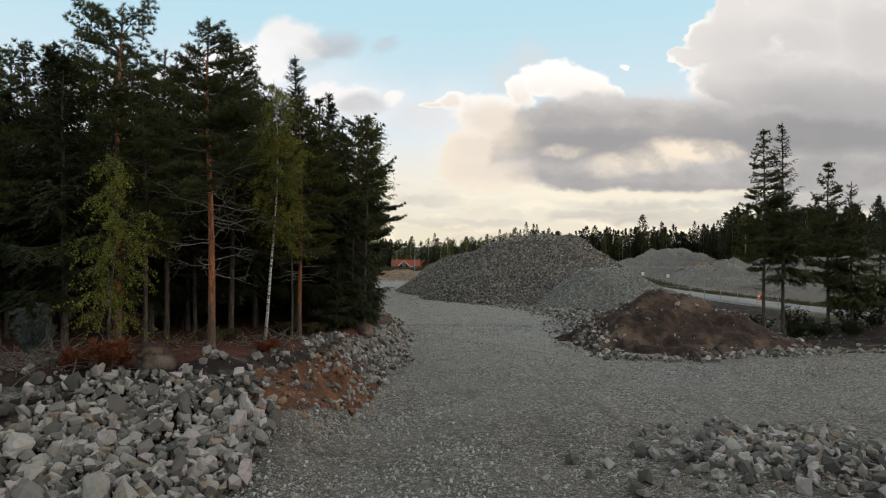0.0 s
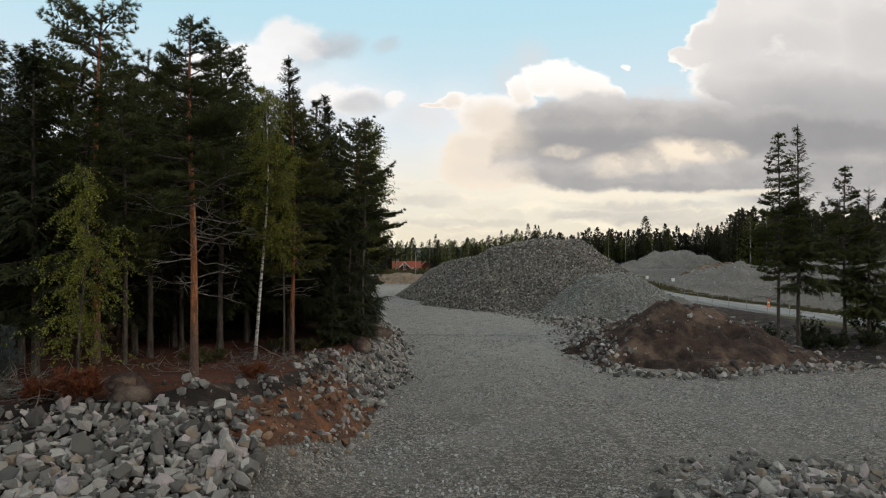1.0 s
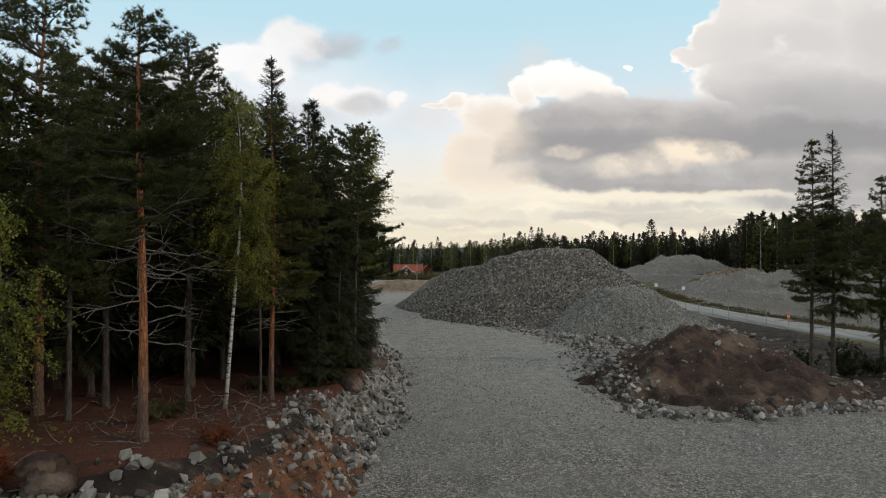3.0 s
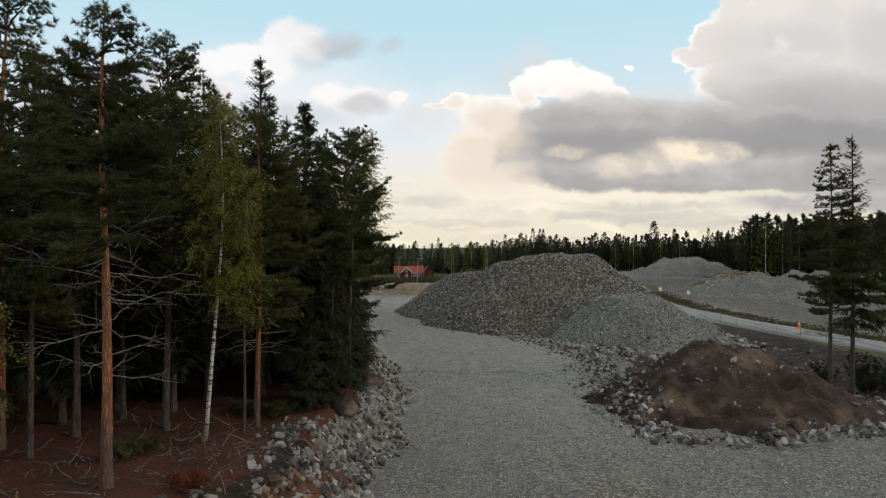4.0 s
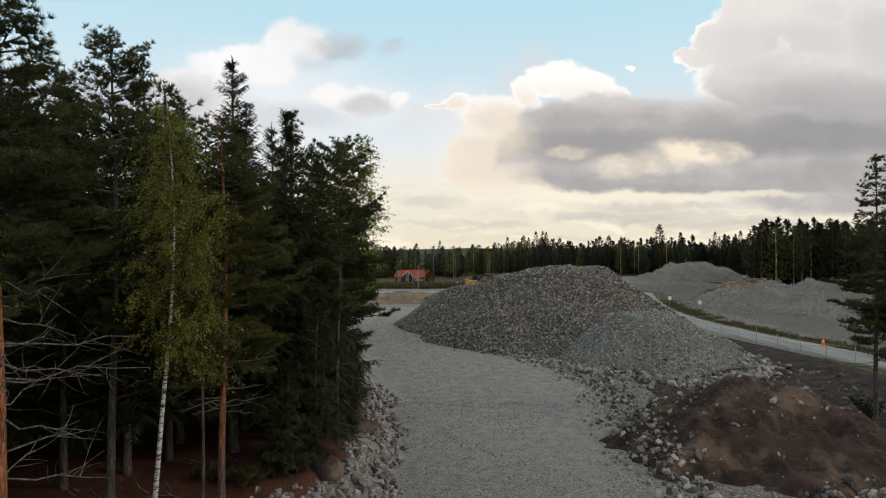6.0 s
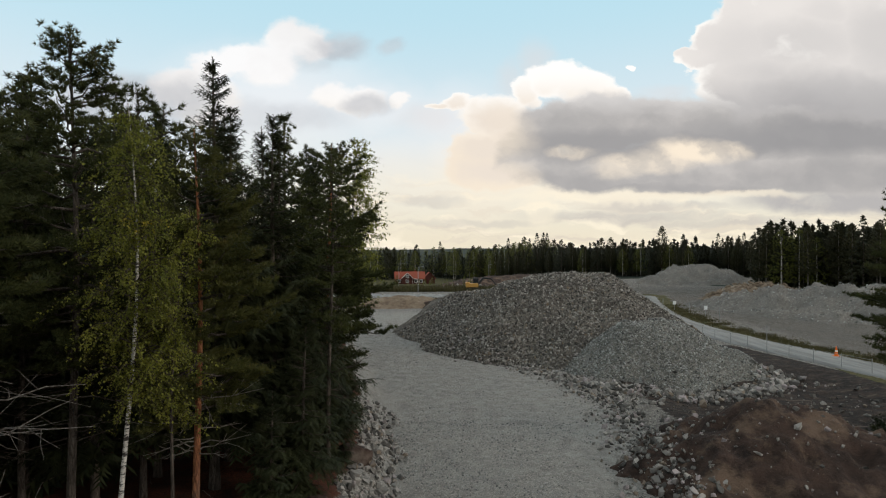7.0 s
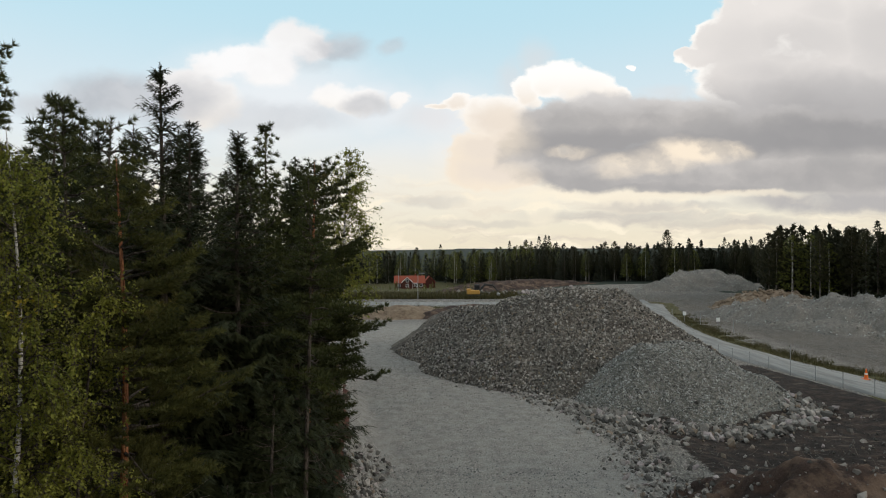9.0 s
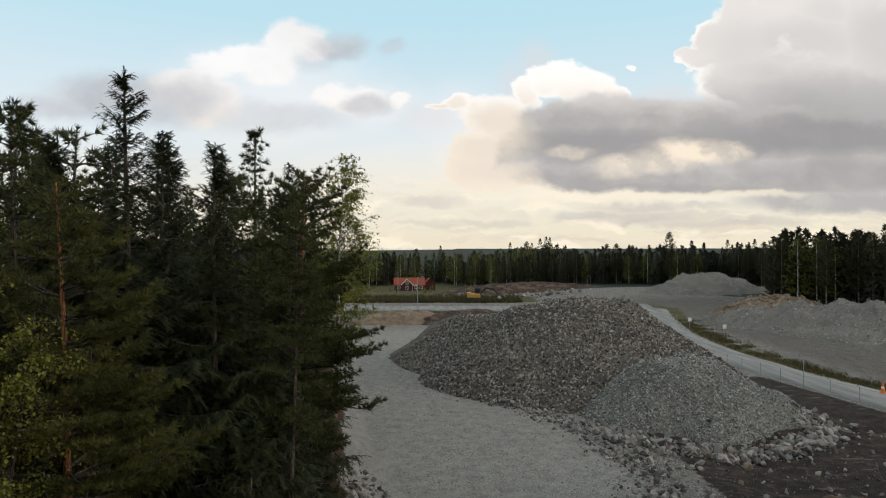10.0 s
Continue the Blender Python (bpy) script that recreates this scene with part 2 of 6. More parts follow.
# ---- materials ----
def material(name, build):
    m = bpy.data.materials.new(name)
    m.use_nodes = True
    nt = m.node_tree
    nt.nodes.clear()
    T = Tree(nt)
    bsdf = T.node("ShaderNodeBsdfPrincipled")
    at = T.node("ShaderNodeTexCoord").outputs["Object"]
    colour, rough, height, depth = build(T, at)
    T.put(bsdf.inputs["Base Color"], colour if isinstance(colour, bpy.types.NodeSocket) else (*colour, 1))
    T.put(bsdf.inputs["Roughness"], rough)
    bsdf.inputs["Specular IOR Level"].default_value = 0.25
    if height is not None:
        bump = T.node("ShaderNodeBump", Height=height, Distance=depth, Strength=1.0)
        nt.links.new(bump.outputs[0], bsdf.inputs["Normal"])
    nt.links.new(bsdf.outputs[0], T.node("ShaderNodeOutputMaterial").inputs[0])
    return m


def gravel_look(T, at, light=(0.36, 0.36, 0.35), dark=(0.15, 0.15, 0.15), size=14.0):
    """Crushed stone: chips of two sizes, each of its own grey, with broad patches of fines."""
    warped = T.vec("ADD", at, T.vec("SCALE", T.noise(at, size * 0.7, 2.0, 0.5, out=1), scale=0.6 / size))
    chip = T.voronoi(warped, size, out="Color")
    tone = T.node("ShaderNodeSeparateColor", Color=chip).outputs[0]
    small = T.node("ShaderNodeSeparateColor", Color=T.voronoi(at, size * 2.7, out="Color")).outputs[0]
    big = T.noise(at, 0.35, 5.0, 0.6)
    edge = T.voronoi(warped, size, "DISTANCE_TO_EDGE")
    tone = T.math("ADD", T.math("MULTIPLY", T.math("POWER", tone, 1.6), 0.65), T.math("MULTIPLY", small, 0.35))
    colour = T.mix(tone, dark, light)
    colour = T.mix(T.span(edge, 0.14, 0.0, 0.0, 0.5), colour, tuple(c * 0.4 for c in dark))
    colour = T.mix(T.span(big, 0.42, 0.66, 0.0, 0.4), colour, tuple(0.5 * (a + b) for a, b in zip(light, dark)))
    colour = T.mix(1.0, colour, (1.07, 1.0, 0.93), "MULTIPLY")
    height = T.math("ADD", T.span(edge, 0.0, 0.15), T.math("MULTIPLY", tone, 0.9))
    return colour, height


def ground_build(T, at):
    grey, rise = gravel_look(T, at, (0.56, 0.545, 0.518), (0.04, 0.039, 0.037), 12.0)
    wide = T.noise(at, 0.12, 5.0, 0.6)
    mid = T.noise(at, 1.3, 6.0, 0.62)
    tiny = T.noise(at, 18.0, 4.0, 0.65)
    grey = T.mix(T.span(wide, 0.40, 0.62, 0.0, 0.3), grey, (0.24, 0.235, 0.225))
    # wheel tracks and damp patches
    stretched = T.vec("MULTIPLY", at, (1.1, 0.25, 1.0))
    grey = T.mix(T.span(T.noise(stretched, 0.9, 5.0, 0.6), 0.5, 0.72, 0.0, 0.42), grey, (0.12, 0.117, 0.112))
    grey = T.mix(T.math("MULTIPLY", T.attr("dust"), T.span(mid, 0.3, 0.7, 0.78, 0.28)), grey, (0.46, 0.436, 0.40))
    grey = T.mix(T.math("MULTIPLY", T.attr("yard"), T.span(mid, 0.3, 0.7, 0.6, 1.0)), grey, T.mix(1.0, grey, (0.63, 0.605, 0.58), "MULTIPLY"))
    litter = T.mix(T.span(tiny, 0.3, 0.7), (0.03, 0.012, 0.008), (0.13, 0.043, 0.022))
    litter = T.mix(T.span(mid, 0.48, 0.66, 0.0, 0.8), litter, (0.045, 0.025, 0.017))
    litter = T.mix(T.math("MULTIPLY", T.span(T.noise(at, 1.4, 6.0, 0.7), 0.6, 0.7), 0.55), litter, (0.05, 0.055, 0.018))
    soil = T.mix(T.span(mid, 0.35, 0.68), (0.05, 0.022, 0.012), (0.175, 0.064, 0.025))
    soil = T.mix(T.span(tiny, 0.45, 0.72, 0.0, 0.7), soil, (0.17, 0.12, 0.088))
    soil = T.mix(T.span(T.noise(at, 4.5, 5.0, 0.7), 0.52, 0.66, 0.0, 0.8), soil, (0.06, 0.036, 0.026))
    # wet soil colour, used also as painted shade below the rubble
    wet_shaded = T.mix(T.span(mid, 0.4, 0.72), (0.014, 0.010, 0.008), (0.055, 0.036, 0.027))
    wet_shaded = T.mix(T.span(T.noise(T.vec("MULTIPLY", at, (0.5, 2.2, 1.0)), 1.1, 6.0, 0.65), 0.56, 0.68, 0.0, 0.8), wet_shaded, (0.13, 0.10, 0.08))
    wet_shaded = T.mix(T.span(T.noise(at, 3.5, 5.0, 0.7), 0.62, 0.7, 0.0, 0.7), wet_shaded, (0.20, 0.185, 0.165))
    grass = T.mix(T.span(tiny, 0.3, 0.7), (0.03, 0.034, 0.011), (0.095, 0.082, 0.028))
    grass = T.mix(T.span(mid, 0.5, 0.75), grass, (0.15, 0.10, 0.04))
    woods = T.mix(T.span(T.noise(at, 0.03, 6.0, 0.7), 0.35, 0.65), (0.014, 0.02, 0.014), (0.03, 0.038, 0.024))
    colour, bare = grey, 1.0
    for key, c in (("soil", soil), ("wet_shaded", wet_shaded), ("grass", grass), ("litter", litter), ("woods", woods)):
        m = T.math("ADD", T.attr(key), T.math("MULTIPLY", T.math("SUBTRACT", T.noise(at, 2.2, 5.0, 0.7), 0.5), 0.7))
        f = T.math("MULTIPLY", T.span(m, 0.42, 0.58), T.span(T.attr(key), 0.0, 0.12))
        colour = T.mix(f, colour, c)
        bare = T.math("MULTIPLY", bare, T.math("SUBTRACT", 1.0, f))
    rise = T.math("ADD", T.math("MULTIPLY", rise, bare), T.math("MULTIPLY", T.noise(at, 9.0, 5.0, 0.7), 1.3))
    height = T.math("ADD", T.math("MULTIPLY", rise, 0.7), T.math("MULTIPLY", mid, 0.8))
    return colour, 0.95, height, 0.07


M_GROUND = material("ground_surface", ground_build)


def pile_build(light, dark, size, soft=0.0):
    def build(T, at):
        colour, height = gravel_look(T, at, light, dark, size)
        wide = T.noise(at, 0.22, 5.0, 0.6)
        colour = T.mix(T.span(wide, 0.42, 0.62, 0.0, 0.4), colour, tuple(0.75 * c for c in dark))
        return colour, 0.95, height, 0.06
    return build


M_PILE = material("crushed_stone", pile_build((0.31, 0.288, 0.262), (0.07, 0.064, 0.057), 5.5))
M_PILE_FINE = material("crushed_stone_pale", pile_build((0.42, 0.425, 0.40), (0.09, 0.092, 0.087), 7.0))
M_PILE_FAR = material("crushed_stone_far", pile_build((0.33, 0.323, 0.306), (0.16, 0.157, 0.15), 5.0))


def earth_build(dark, mid, pale):
    def build(T, at):
        a = T.noise(at, 1.1, 7.0, 0.65)
        b = T.noise(at, 14.0, 5.0, 0.7)
        c = T.mix(T.span(a, 0.35, 0.62), dark, mid)
        c = T.mix(T.span(T.noise(at, 0.5, 6.0, 0.65), 0.48, 0.64, 0.0, 0.9), c, pale)
        c = T.mix(T.span(b, 0.6, 0.75, 0.0, 0.6), c, tuple(1.6 * k for k in pale))
        return c, 0.95, T.math("ADD", a, T.math("MULTIPLY", b, 0.35)), 0.25
    return build


M_EARTH = material("brown_earth", earth_build((0.024, 0.016, 0.013), (0.066, 0.040, 0.03), (0.15, 0.10, 0.07)))
M_SAND = material("sandy_earth", earth_build((0.13, 0.09, 0.06), (0.20, 0.145, 0.10), (0.27, 0.21, 0.15)))


def stone_build(T, at):
    info = T.node("ShaderNodeObjectInfo").outputs["Random"]
    island = T.node("ShaderNodeNewGeometry").outputs["Random Per Island"]
    r = T.math("FRACT", T.math("ADD", info, island))
    g = T.noise(at, 6.0, 6.0, 0.65)
    c = T.mix(T.math("POWER", r, 1.5), (0.062, 0.061, 0.059), (0.37, 0.365, 0.35))
    c = T.mix(T.span(T.math("FRACT", T.math("MULTIPLY", r, 5.1)), 0.92, 0.94), c, (0.22, 0.185, 0.15))
    c = T.mix(T.span(T.math("FRACT", T.math("MULTIPLY", r, 7.3)), 0.86, 0.9), c, (0.33, 0.30, 0.31))
    c = T.mix(T.span(g, 0.45, 0.75, 0.0, 0.5), c, (0.10, 0.098, 0.095))
    c = T.mix(T.span(T.noise(at, 1.7, 3.0), 0.62, 0.78, 0.0, 0.45), c, (0.20, 0.15, 0.11))
    c = T.mix(1.0, c, (1.06, 1.0, 0.94), "MULTIPLY")
    return c, 0.9, T.math("ADD", g, T.noise(at, 30.0, 3.0)), 0.025


M_STONE = material("blasted_granite", stone_build)


def stained_build(T, at):
    r = T.node("ShaderNodeNewGeometry").outputs["Random Per Island"]
    c = T.mix(r, (0.06, 0.03, 0.018), (0.26, 0.17, 0.11))
    c = T.mix(T.span(T.noise(at, 5.0, 5.0, 0.65), 0.45, 0.7), c, (0.14, 0.06, 0.028))
    return c, 0.95, T.noise(at, 20.0, 4.0), 0.02


M_STAINED = material("rust_stained_rock", stained_build)


def chip_build(T, at):
    r = T.node("ShaderNodeNewGeometry").outputs["Random Per Island"]
    c = T.mix(T.math("POWER", r, 1.5), (0.055, 0.05, 0.044), (0.43, 0.395, 0.35))
    c = T.mix(T.span(T.math("FRACT", T.math("MULTIPLY", r, 9.7)), 0.95, 0.97), c, (0.22, 0.17, 0.12))
    return c, 0.95, None, 0


M_CHIP = material("stone_chips", chip_build)
M_ROAD_CHIP = material("road_stone_chips", lambda T, at: (T.mix(T.node("ShaderNodeNewGeometry").outputs["Random Per Island"], (0.14, 0.138, 0.13), (0.43, 0.425, 0.40)), 0.95, None, 0))
M_CHIP_PALE = material("pale_stone_chips", lambda T, at: (T.mix(T.node("ShaderNodeNewGeometry").outputs["Random Per Island"], (0.065, 0.065, 0.061), (0.47, 0.468, 0.44)), 0.95, None, 0))


def bark_build(base, pale, low=None, low_to=4.0):
    def build(T, at):
        long = T.vec("MULTIPLY", at, (1.0, 1.0, 0.22))
        crack = T.voronoi(long, 16.0, "DISTANCE_TO_EDGE")
        n = T.noise(long, 9.0, 6.0, 0.65)
        c = T.mix(T.span(n, 0.35, 0.68), base, pale)
        if low:
            z = T.node("ShaderNodeSeparateXYZ", Vector=at).outputs[2]
            zz = T.math("ADD", z, T.math("MULTIPLY", T.math("SUBTRACT", n, 0.5), 3.0))
            c = T.mix(T.span(zz, low_to, low_to * 0.35), c, T.mix(n, low, tuple(1.7 * k for k in low)))
        c = T.mix(T.span(crack, 0.09, 0.0, 0.0, 0.4), c, tuple(0.3 * k for k in base))
        return c, 0.9, T.math("ADD", T.span(crack, 0.0, 0.2), n), 0.03
    return build


M_PINE_BARK = material("pine_bark", bark_build((0.20, 0.074, 0.034), (0.40, 0.17, 0.078), (0.10, 0.066, 0.05), 2.4))
M_SPRUCE_BARK = material("spruce_bark", bark_build((0.06, 0.047, 0.038), (0.13, 0.105, 0.085)))
M_DEAD = material("dead_wood", bark_build((0.12, 0.10, 0.085), (0.26, 0.235, 0.21)))


def birch_bark_build(T, at):
    band = T.vec("MULTIPLY", at, (2.0, 2.0, 9.0))
    n = T.noise(band, 1.8, 4.0, 0.6)
    c = T.mix(T.noise(at, 5.0, 4.0), (0.40, 0.37, 0.33), (0.60, 0.57, 0.52))
    c = T.mix(T.span(n, 0.52, 0.6), c, (0.035, 0.03, 0.028))
    c = T.mix(T.span(T.noise(T.vec("MULTIPLY", at, (5.0, 5.0, 26.0)), 1.6, 3.0, 0.6), 0.54, 0.6, 0.0, 0.85), c, (0.05, 0.042, 0.038))
    z = T.node("ShaderNodeSeparateXYZ", Vector=at).outputs[2]
    zz = T.math("ADD", z, T.math("MULTIPLY", n, 1.6))
    c = T.mix(T.span(zz, 1.9, 0.7, 0.0, 0.85), c, (0.07, 0.058, 0.05))
    return c, 0.75, n, 0.01


M_BIRCH_BARK = material("birch_bark", birch_bark_build)


def leaf_material(name, dark, light, odd=None, through=0.25):
    m = bpy.data.materials.new(name)
    m.use_nodes = True
    nt = m.node_tree
    nt.nodes.clear()
    T = Tree(nt)
    r = T.node("ShaderNodeNewGeometry").outputs["Random Per Island"]
    at = T.node("ShaderNodeTexCoord").outputs["Object"]
    who = T.node("ShaderNodeObjectInfo").outputs["Random"]
    clump = T.noise(at, 1.1, 3.0)
    f = T.math("ADD", T.math("MULTIPLY", r, 0.55), T.math("MULTIPLY", T.span(clump, 0.35, 0.65), 0.45))
    c = T.mix(f, dark, light)
    c = T.mix(T.math("MULTIPLY", who, 0.35), c, tuple(0.6 * k for k in dark))
    if odd:
        c = T.mix(T.span(T.noise(at, 0.7, 4.0, 0.7), 0.62, 0.7, 0.0, 0.8), c, odd)
    bsdf = T.node("ShaderNodeBsdfPrincipled", Roughness=0.65)
    bsdf.inputs["Specular IOR Level"].default_value = 0.2
    nt.links.new(c, bsdf.inputs["Base Color"])
    glow = T.node("ShaderNodeBsdfTranslucent")
    nt.links.new(c, glow.inputs["Color"])
    both = nt.nodes.new("ShaderNodeMixShader")
    both.inputs[0].default_value = through
    nt.links.new(bsdf.outputs[0], both.inputs[1])
    nt.links.new(glow.outputs[0], both.inputs[2])
    nt.links.new(both.outputs[0], T.node("ShaderNodeOutputMaterial").inputs[0])
    return m


M_PINE = leaf_material("pine_needles", (0.026, 0.033, 0.013), (0.092, 0.098, 0.028), (0.15, 0.125, 0.032))
M_SPRUCE = leaf_material("spruce_needles", (0.018, 0.024, 0.011), (0.054, 0.059, 0.022))
M_BIRCH = leaf_material("birch_leaves", (0.12, 0.135, 0.026), (0.35, 0.345, 0.062), (0.42, 0.32, 0.04), 0.42)
# paler, greyer needles for the far woods: distance haze put into the colour
M_HAZED_PINE = leaf_material("hazed_pine_needles", (0.032, 0.033, 0.018), (0.088, 0.083, 0.040), (0.12, 0.095, 0.042))
M_HAZED_SPRUCE = leaf_material("hazed_spruce_needles", (0.022, 0.026, 0.016), (0.062, 0.063, 0.034))
M_RUST = leaf_material("rusty_needles", (0.09, 0.025, 0.012), (0.22, 0.075, 0.03))
M_GRASS = leaf_material("grass_blades", (0.04, 0.04, 0.016), (0.115, 0.095, 0.038), (0.17, 0.125, 0.06), 0.3)


def plain_build(c, rough=0.6, vary=0.25):
    def build(T, at):
        n = T.noise(at, 4.0, 5.0, 0.6)
        return T.mix(n, tuple(k * (1 - vary) for k in c), tuple(k * (1 + vary) for k in c)), rough, None, 0
    return build


M_ROOF = material("red_roof_tiles", plain_build((0.24, 0.062, 0.036), 0.85))
M_REDWALL = material("dark_red_boards", plain_build((0.07, 0.022, 0.016), 0.85))
M_WHITE = material("white_paint", plain_build((0.75, 0.74, 0.72), 0.5, 0.06))
M_GLASS = material("dark_window_glass", plain_build((0.02, 0.022, 0.025), 0.1))
M_YELLOW = material("yellow_machine_paint", plain_build((0.46, 0.25, 0.06), 0.5, 0.3))
M_BLACK = material("black_machine_parts", plain_build((0.03, 0.03, 0.03), 0.6))
M_STEEL = material("galvanised_steel", plain_build((0.30, 0.30, 0.30), 0.5))
M_ORANGE = material("orange_plastic", plain_build((0.80, 0.16, 0.02), 0.45, 0.1))
M_ROAD = material("worn_road", lambda T, at: (T.mix(T.span(T.noise(T.vec("MULTIPLY", at, (1.5, 0.15, 1)), 0.8, 5.0), 0.35, 0.65), (0.18, 0.176, 0.168), (0.26, 0.255, 0.243)), 0.9, T.noise(at, 20.0), 0.01))


# ---- geometry helpers ----
class Bag:
    """Collects triangles, then becomes one mesh."""

    def __init__(self):
        self.v, self.f, self.n = [], [], 0

    def add(self, v, f):
        if len(v):
            self.v.append(np.asarray(v, float))
            self.f.append(np.asarray(f, np.int64) + self.n)
            self.n += len(v)

    def mesh(self, name, mat, smooth=False):
        return fast_mesh(name, np.concatenate(self.v), np.concatenate(self.f), mat, smooth)


def fast_mesh(name, v, f, mat, smooth=False):
    me = bpy.data.meshes.new(name)
    v, f = np.ascontiguousarray(v, np.float32), np.ascontiguousarray(f, np.int32)
    k = f.shape[1]
    me.vertices.add(len(v))
    me.vertices.foreach_set("co", v.ravel())
    me.loops.add(f.size)
    me.loops.foreach_set("vertex_index", f.ravel())
    me.polygons.add(len(f))
    me.polygons.foreach_set("loop_start", np.arange(len(f), dtype=np.int32) * k)
    me.polygons.foreach_set("use_smooth", np.full(len(f), smooth))
    me.update(calc_edges=True)
    me.materials.append(mat)
    return me


def child(name, me, parent, label="", kind=""):
    ob = new(name, me)
    ob.parent = parent
    return tagged(ob, label=label, kind=kind)


def bm_mesh(name, bm, mat):
    me = bpy.data.meshes.new(name)
    bm.to_mesh(me)
    bm.free()
    me.materials.append(mat)
    return me


def part(name, bm, mat, parent, label=""):
    return child(name, bm_mesh(name, bm, mat), parent, label)


def thing(name, label, category, m=None, group="", kind=""):
    ob = new(name)
    ob.empty_display_size = 0.3
    if m is not None:
        ob.matrix_basis = m
    return tagged(ob, label=label, category=category, group=group, kind=kind)


def box(bm, size, at=(0, 0, 0), turn=None, bevel=0.0):
    made = bmesh.ops.create_cube(bm, size=1.0)["verts"]
    bmesh.ops.scale(bm, vec=size, verts=made)
    if bevel:
        edges = list({e for v in made for e in v.link_edges})
        made = list({v for f in bmesh.ops.bevel(bm, geom=edges, offset=bevel, segments=1, affect="EDGES")["faces"] for v in f.verts} | {v for v in made if v.is_valid})
    m = Matrix.Translation(at) @ (turn or Matrix())
    bmesh.ops.transform(bm, matrix=m, verts=made)
    return bm


def tube(points, radii, sides=6):
    p = np.asarray(points, float)
    r = np.asarray(radii, float)
    d = np.gradient(p, axis=0)
    d /= np.linalg.norm(d, axis=1)[:, None] + 1e-9
    ref = np.where(np.abs(d[:, 2:3]) > 0.9, np.array([[1.0, 0, 0]]), np.array([[0, 0, 1.0]]))
    if np.any(np.abs(d[:, 2]) > 0.9):
        ref = np.tile([1.0, 0.13, 0], (len(p), 1))
    a = np.cross(d, ref)
    a /= np.linalg.norm(a, axis=1)[:, None] + 1e-9
    b = np.cross(d, a)
    ang = np.arange(sides) * 2 * np.pi / sides
    v = p[:, None] + r[:, None, None] * (np.cos(ang)[None, :, None] * a[:, None] + np.sin(ang)[None, :, None] * b[:, None])
    v = v.reshape(-1, 3)
    i, j = np.meshgrid(np.arange(len(p) - 1), np.arange(sides), indexing="ij")
    q0, q1 = i * sides + j, i * sides + (j + 1) % sides
    f = np.concatenate([np.stack([q0, q1, q1 + sides], -1).reshape(-1, 3), np.stack([q0, q1 + sides, q0 + sides], -1).reshape(-1, 3)])
    return v, f


def spread(tv, tf, place, x, y, z, size):
    """Copies of a template at places, with axes x, y, z and sizes, as one set of triangles."""
    n, k = len(place), len(tv)
    size = np.asarray(size, float).reshape(-1, 1, 1)
    v = (tv[None, :, 0:1] * x[:, None] + tv[None, :, 1:2] * y[:, None] + tv[None, :, 2:3] * z[:, None]) * size + place[:, None]
    f = tf[None] + (np.arange(n) * k)[:, None, None]
    return v.reshape(-1, 3), f.reshape(-1, tf.shape[1])


def frames_of(d, up=(0, 0, 1)):
    d = d / (np.linalg.norm(d, axis=1)[:, None] + 1e-9)
    x = np.cross(d, np.tile(up, (len(d), 1)) + 1e-3)
    x /= np.linalg.norm(x, axis=1)[:, None] + 1e-9
    return d, x, np.cross(x, d)


def hash2(ix, iy, seed):
    h = (ix.astype(np.int64) * 374761393 + iy.astype(np.int64) * 668265263 + seed * 69069) & 0x7FFFFFFF
    h = ((h ^ (h >> 13)) * 1274126177) & 0x7FFFFFFF
    return ((h ^ (h >> 16)) & 0xFFFF) / 65535.0


def value_noise(x, y, seed=0):
    ix, iy = np.floor(x), np.floor(y)
    fx, fy = x - ix, y - iy
    fx, fy = fx * fx * (3 - 2 * fx), fy * fy * (3 - 2 * fy)
    a, b = hash2(ix, iy, seed), hash2(ix + 1, iy, seed)
    c, d = hash2(ix, iy + 1, seed), hash2(ix + 1, iy + 1, seed)
    return (a + (b - a) * fx) * (1 - fy) + (c + (d - c) * fx) * fy - 0.5


def fbm(x, y, seed=0, octaves=4):
    t, k = 0.0, 1.0
    for o in range(octaves):
        t = t + k * value_noise(x, y, seed + o)
        x, y, k = x * 2.03 + 17.1, y * 2.03 + 5.7, k * 0.5
    return t


def smooth(a, b, t):
    t = np.clip((t - a) / (b - a), 0, 1)
    return t * t * (3 - 2 * t)


def line_distance(x, y, line):
    best = np.full(np.shape(x), 1e9)
    for (ax, ay), (bx, by) in zip(line, line[1:]):
        ux, uy = bx - ax, by - ay
        t = np.clip(((x - ax) * ux + (y - ay) * uy) / (ux * ux + uy * uy), 0, 1)
        best = np.minimum(best, np.hypot(x - ax - t * ux, y - ay - t * uy))
    return best


def inside(x, y, ring):
    hit = np.zeros(np.shape(x), bool)
    for (ax, ay), (bx, by) in zip(ring, ring[1:] + ring[:1]):
        if ay != by:
            hit ^= ((ay > y) != (by > y)) & (x < (bx - ax) * (y - ay) / (by - ay) + ax)
    return hit


# ---- plan ----
EDGE = [(-60, 13.0), (-30, 15.0), (-12, 17.0), (-8.6, 17.8), (-6.2, 19.0), (-5.1, 20.5), (-4.6, 24), (-4.3, 28), (-3.9, 34), (-4.2, 42), (-6, 55), (-11, 78), (-18, 102), (-30, 116), (-70, 124)]
WOODS = EDGE + [(-600, 124), (-600, 13)]
ROAD_R = [(37.5, 40), (36.0, 55), (34.0, 63), (32.6, 70), (31.0, 78), (30.0, 87), (30.3, 97), (31.6, 108), (34.5, 122), (39, 140)]
ROAD_B = [(-160, 152), (-60, 146), (-20, 143.5), (5, 143), (22, 145), (40, 143)]


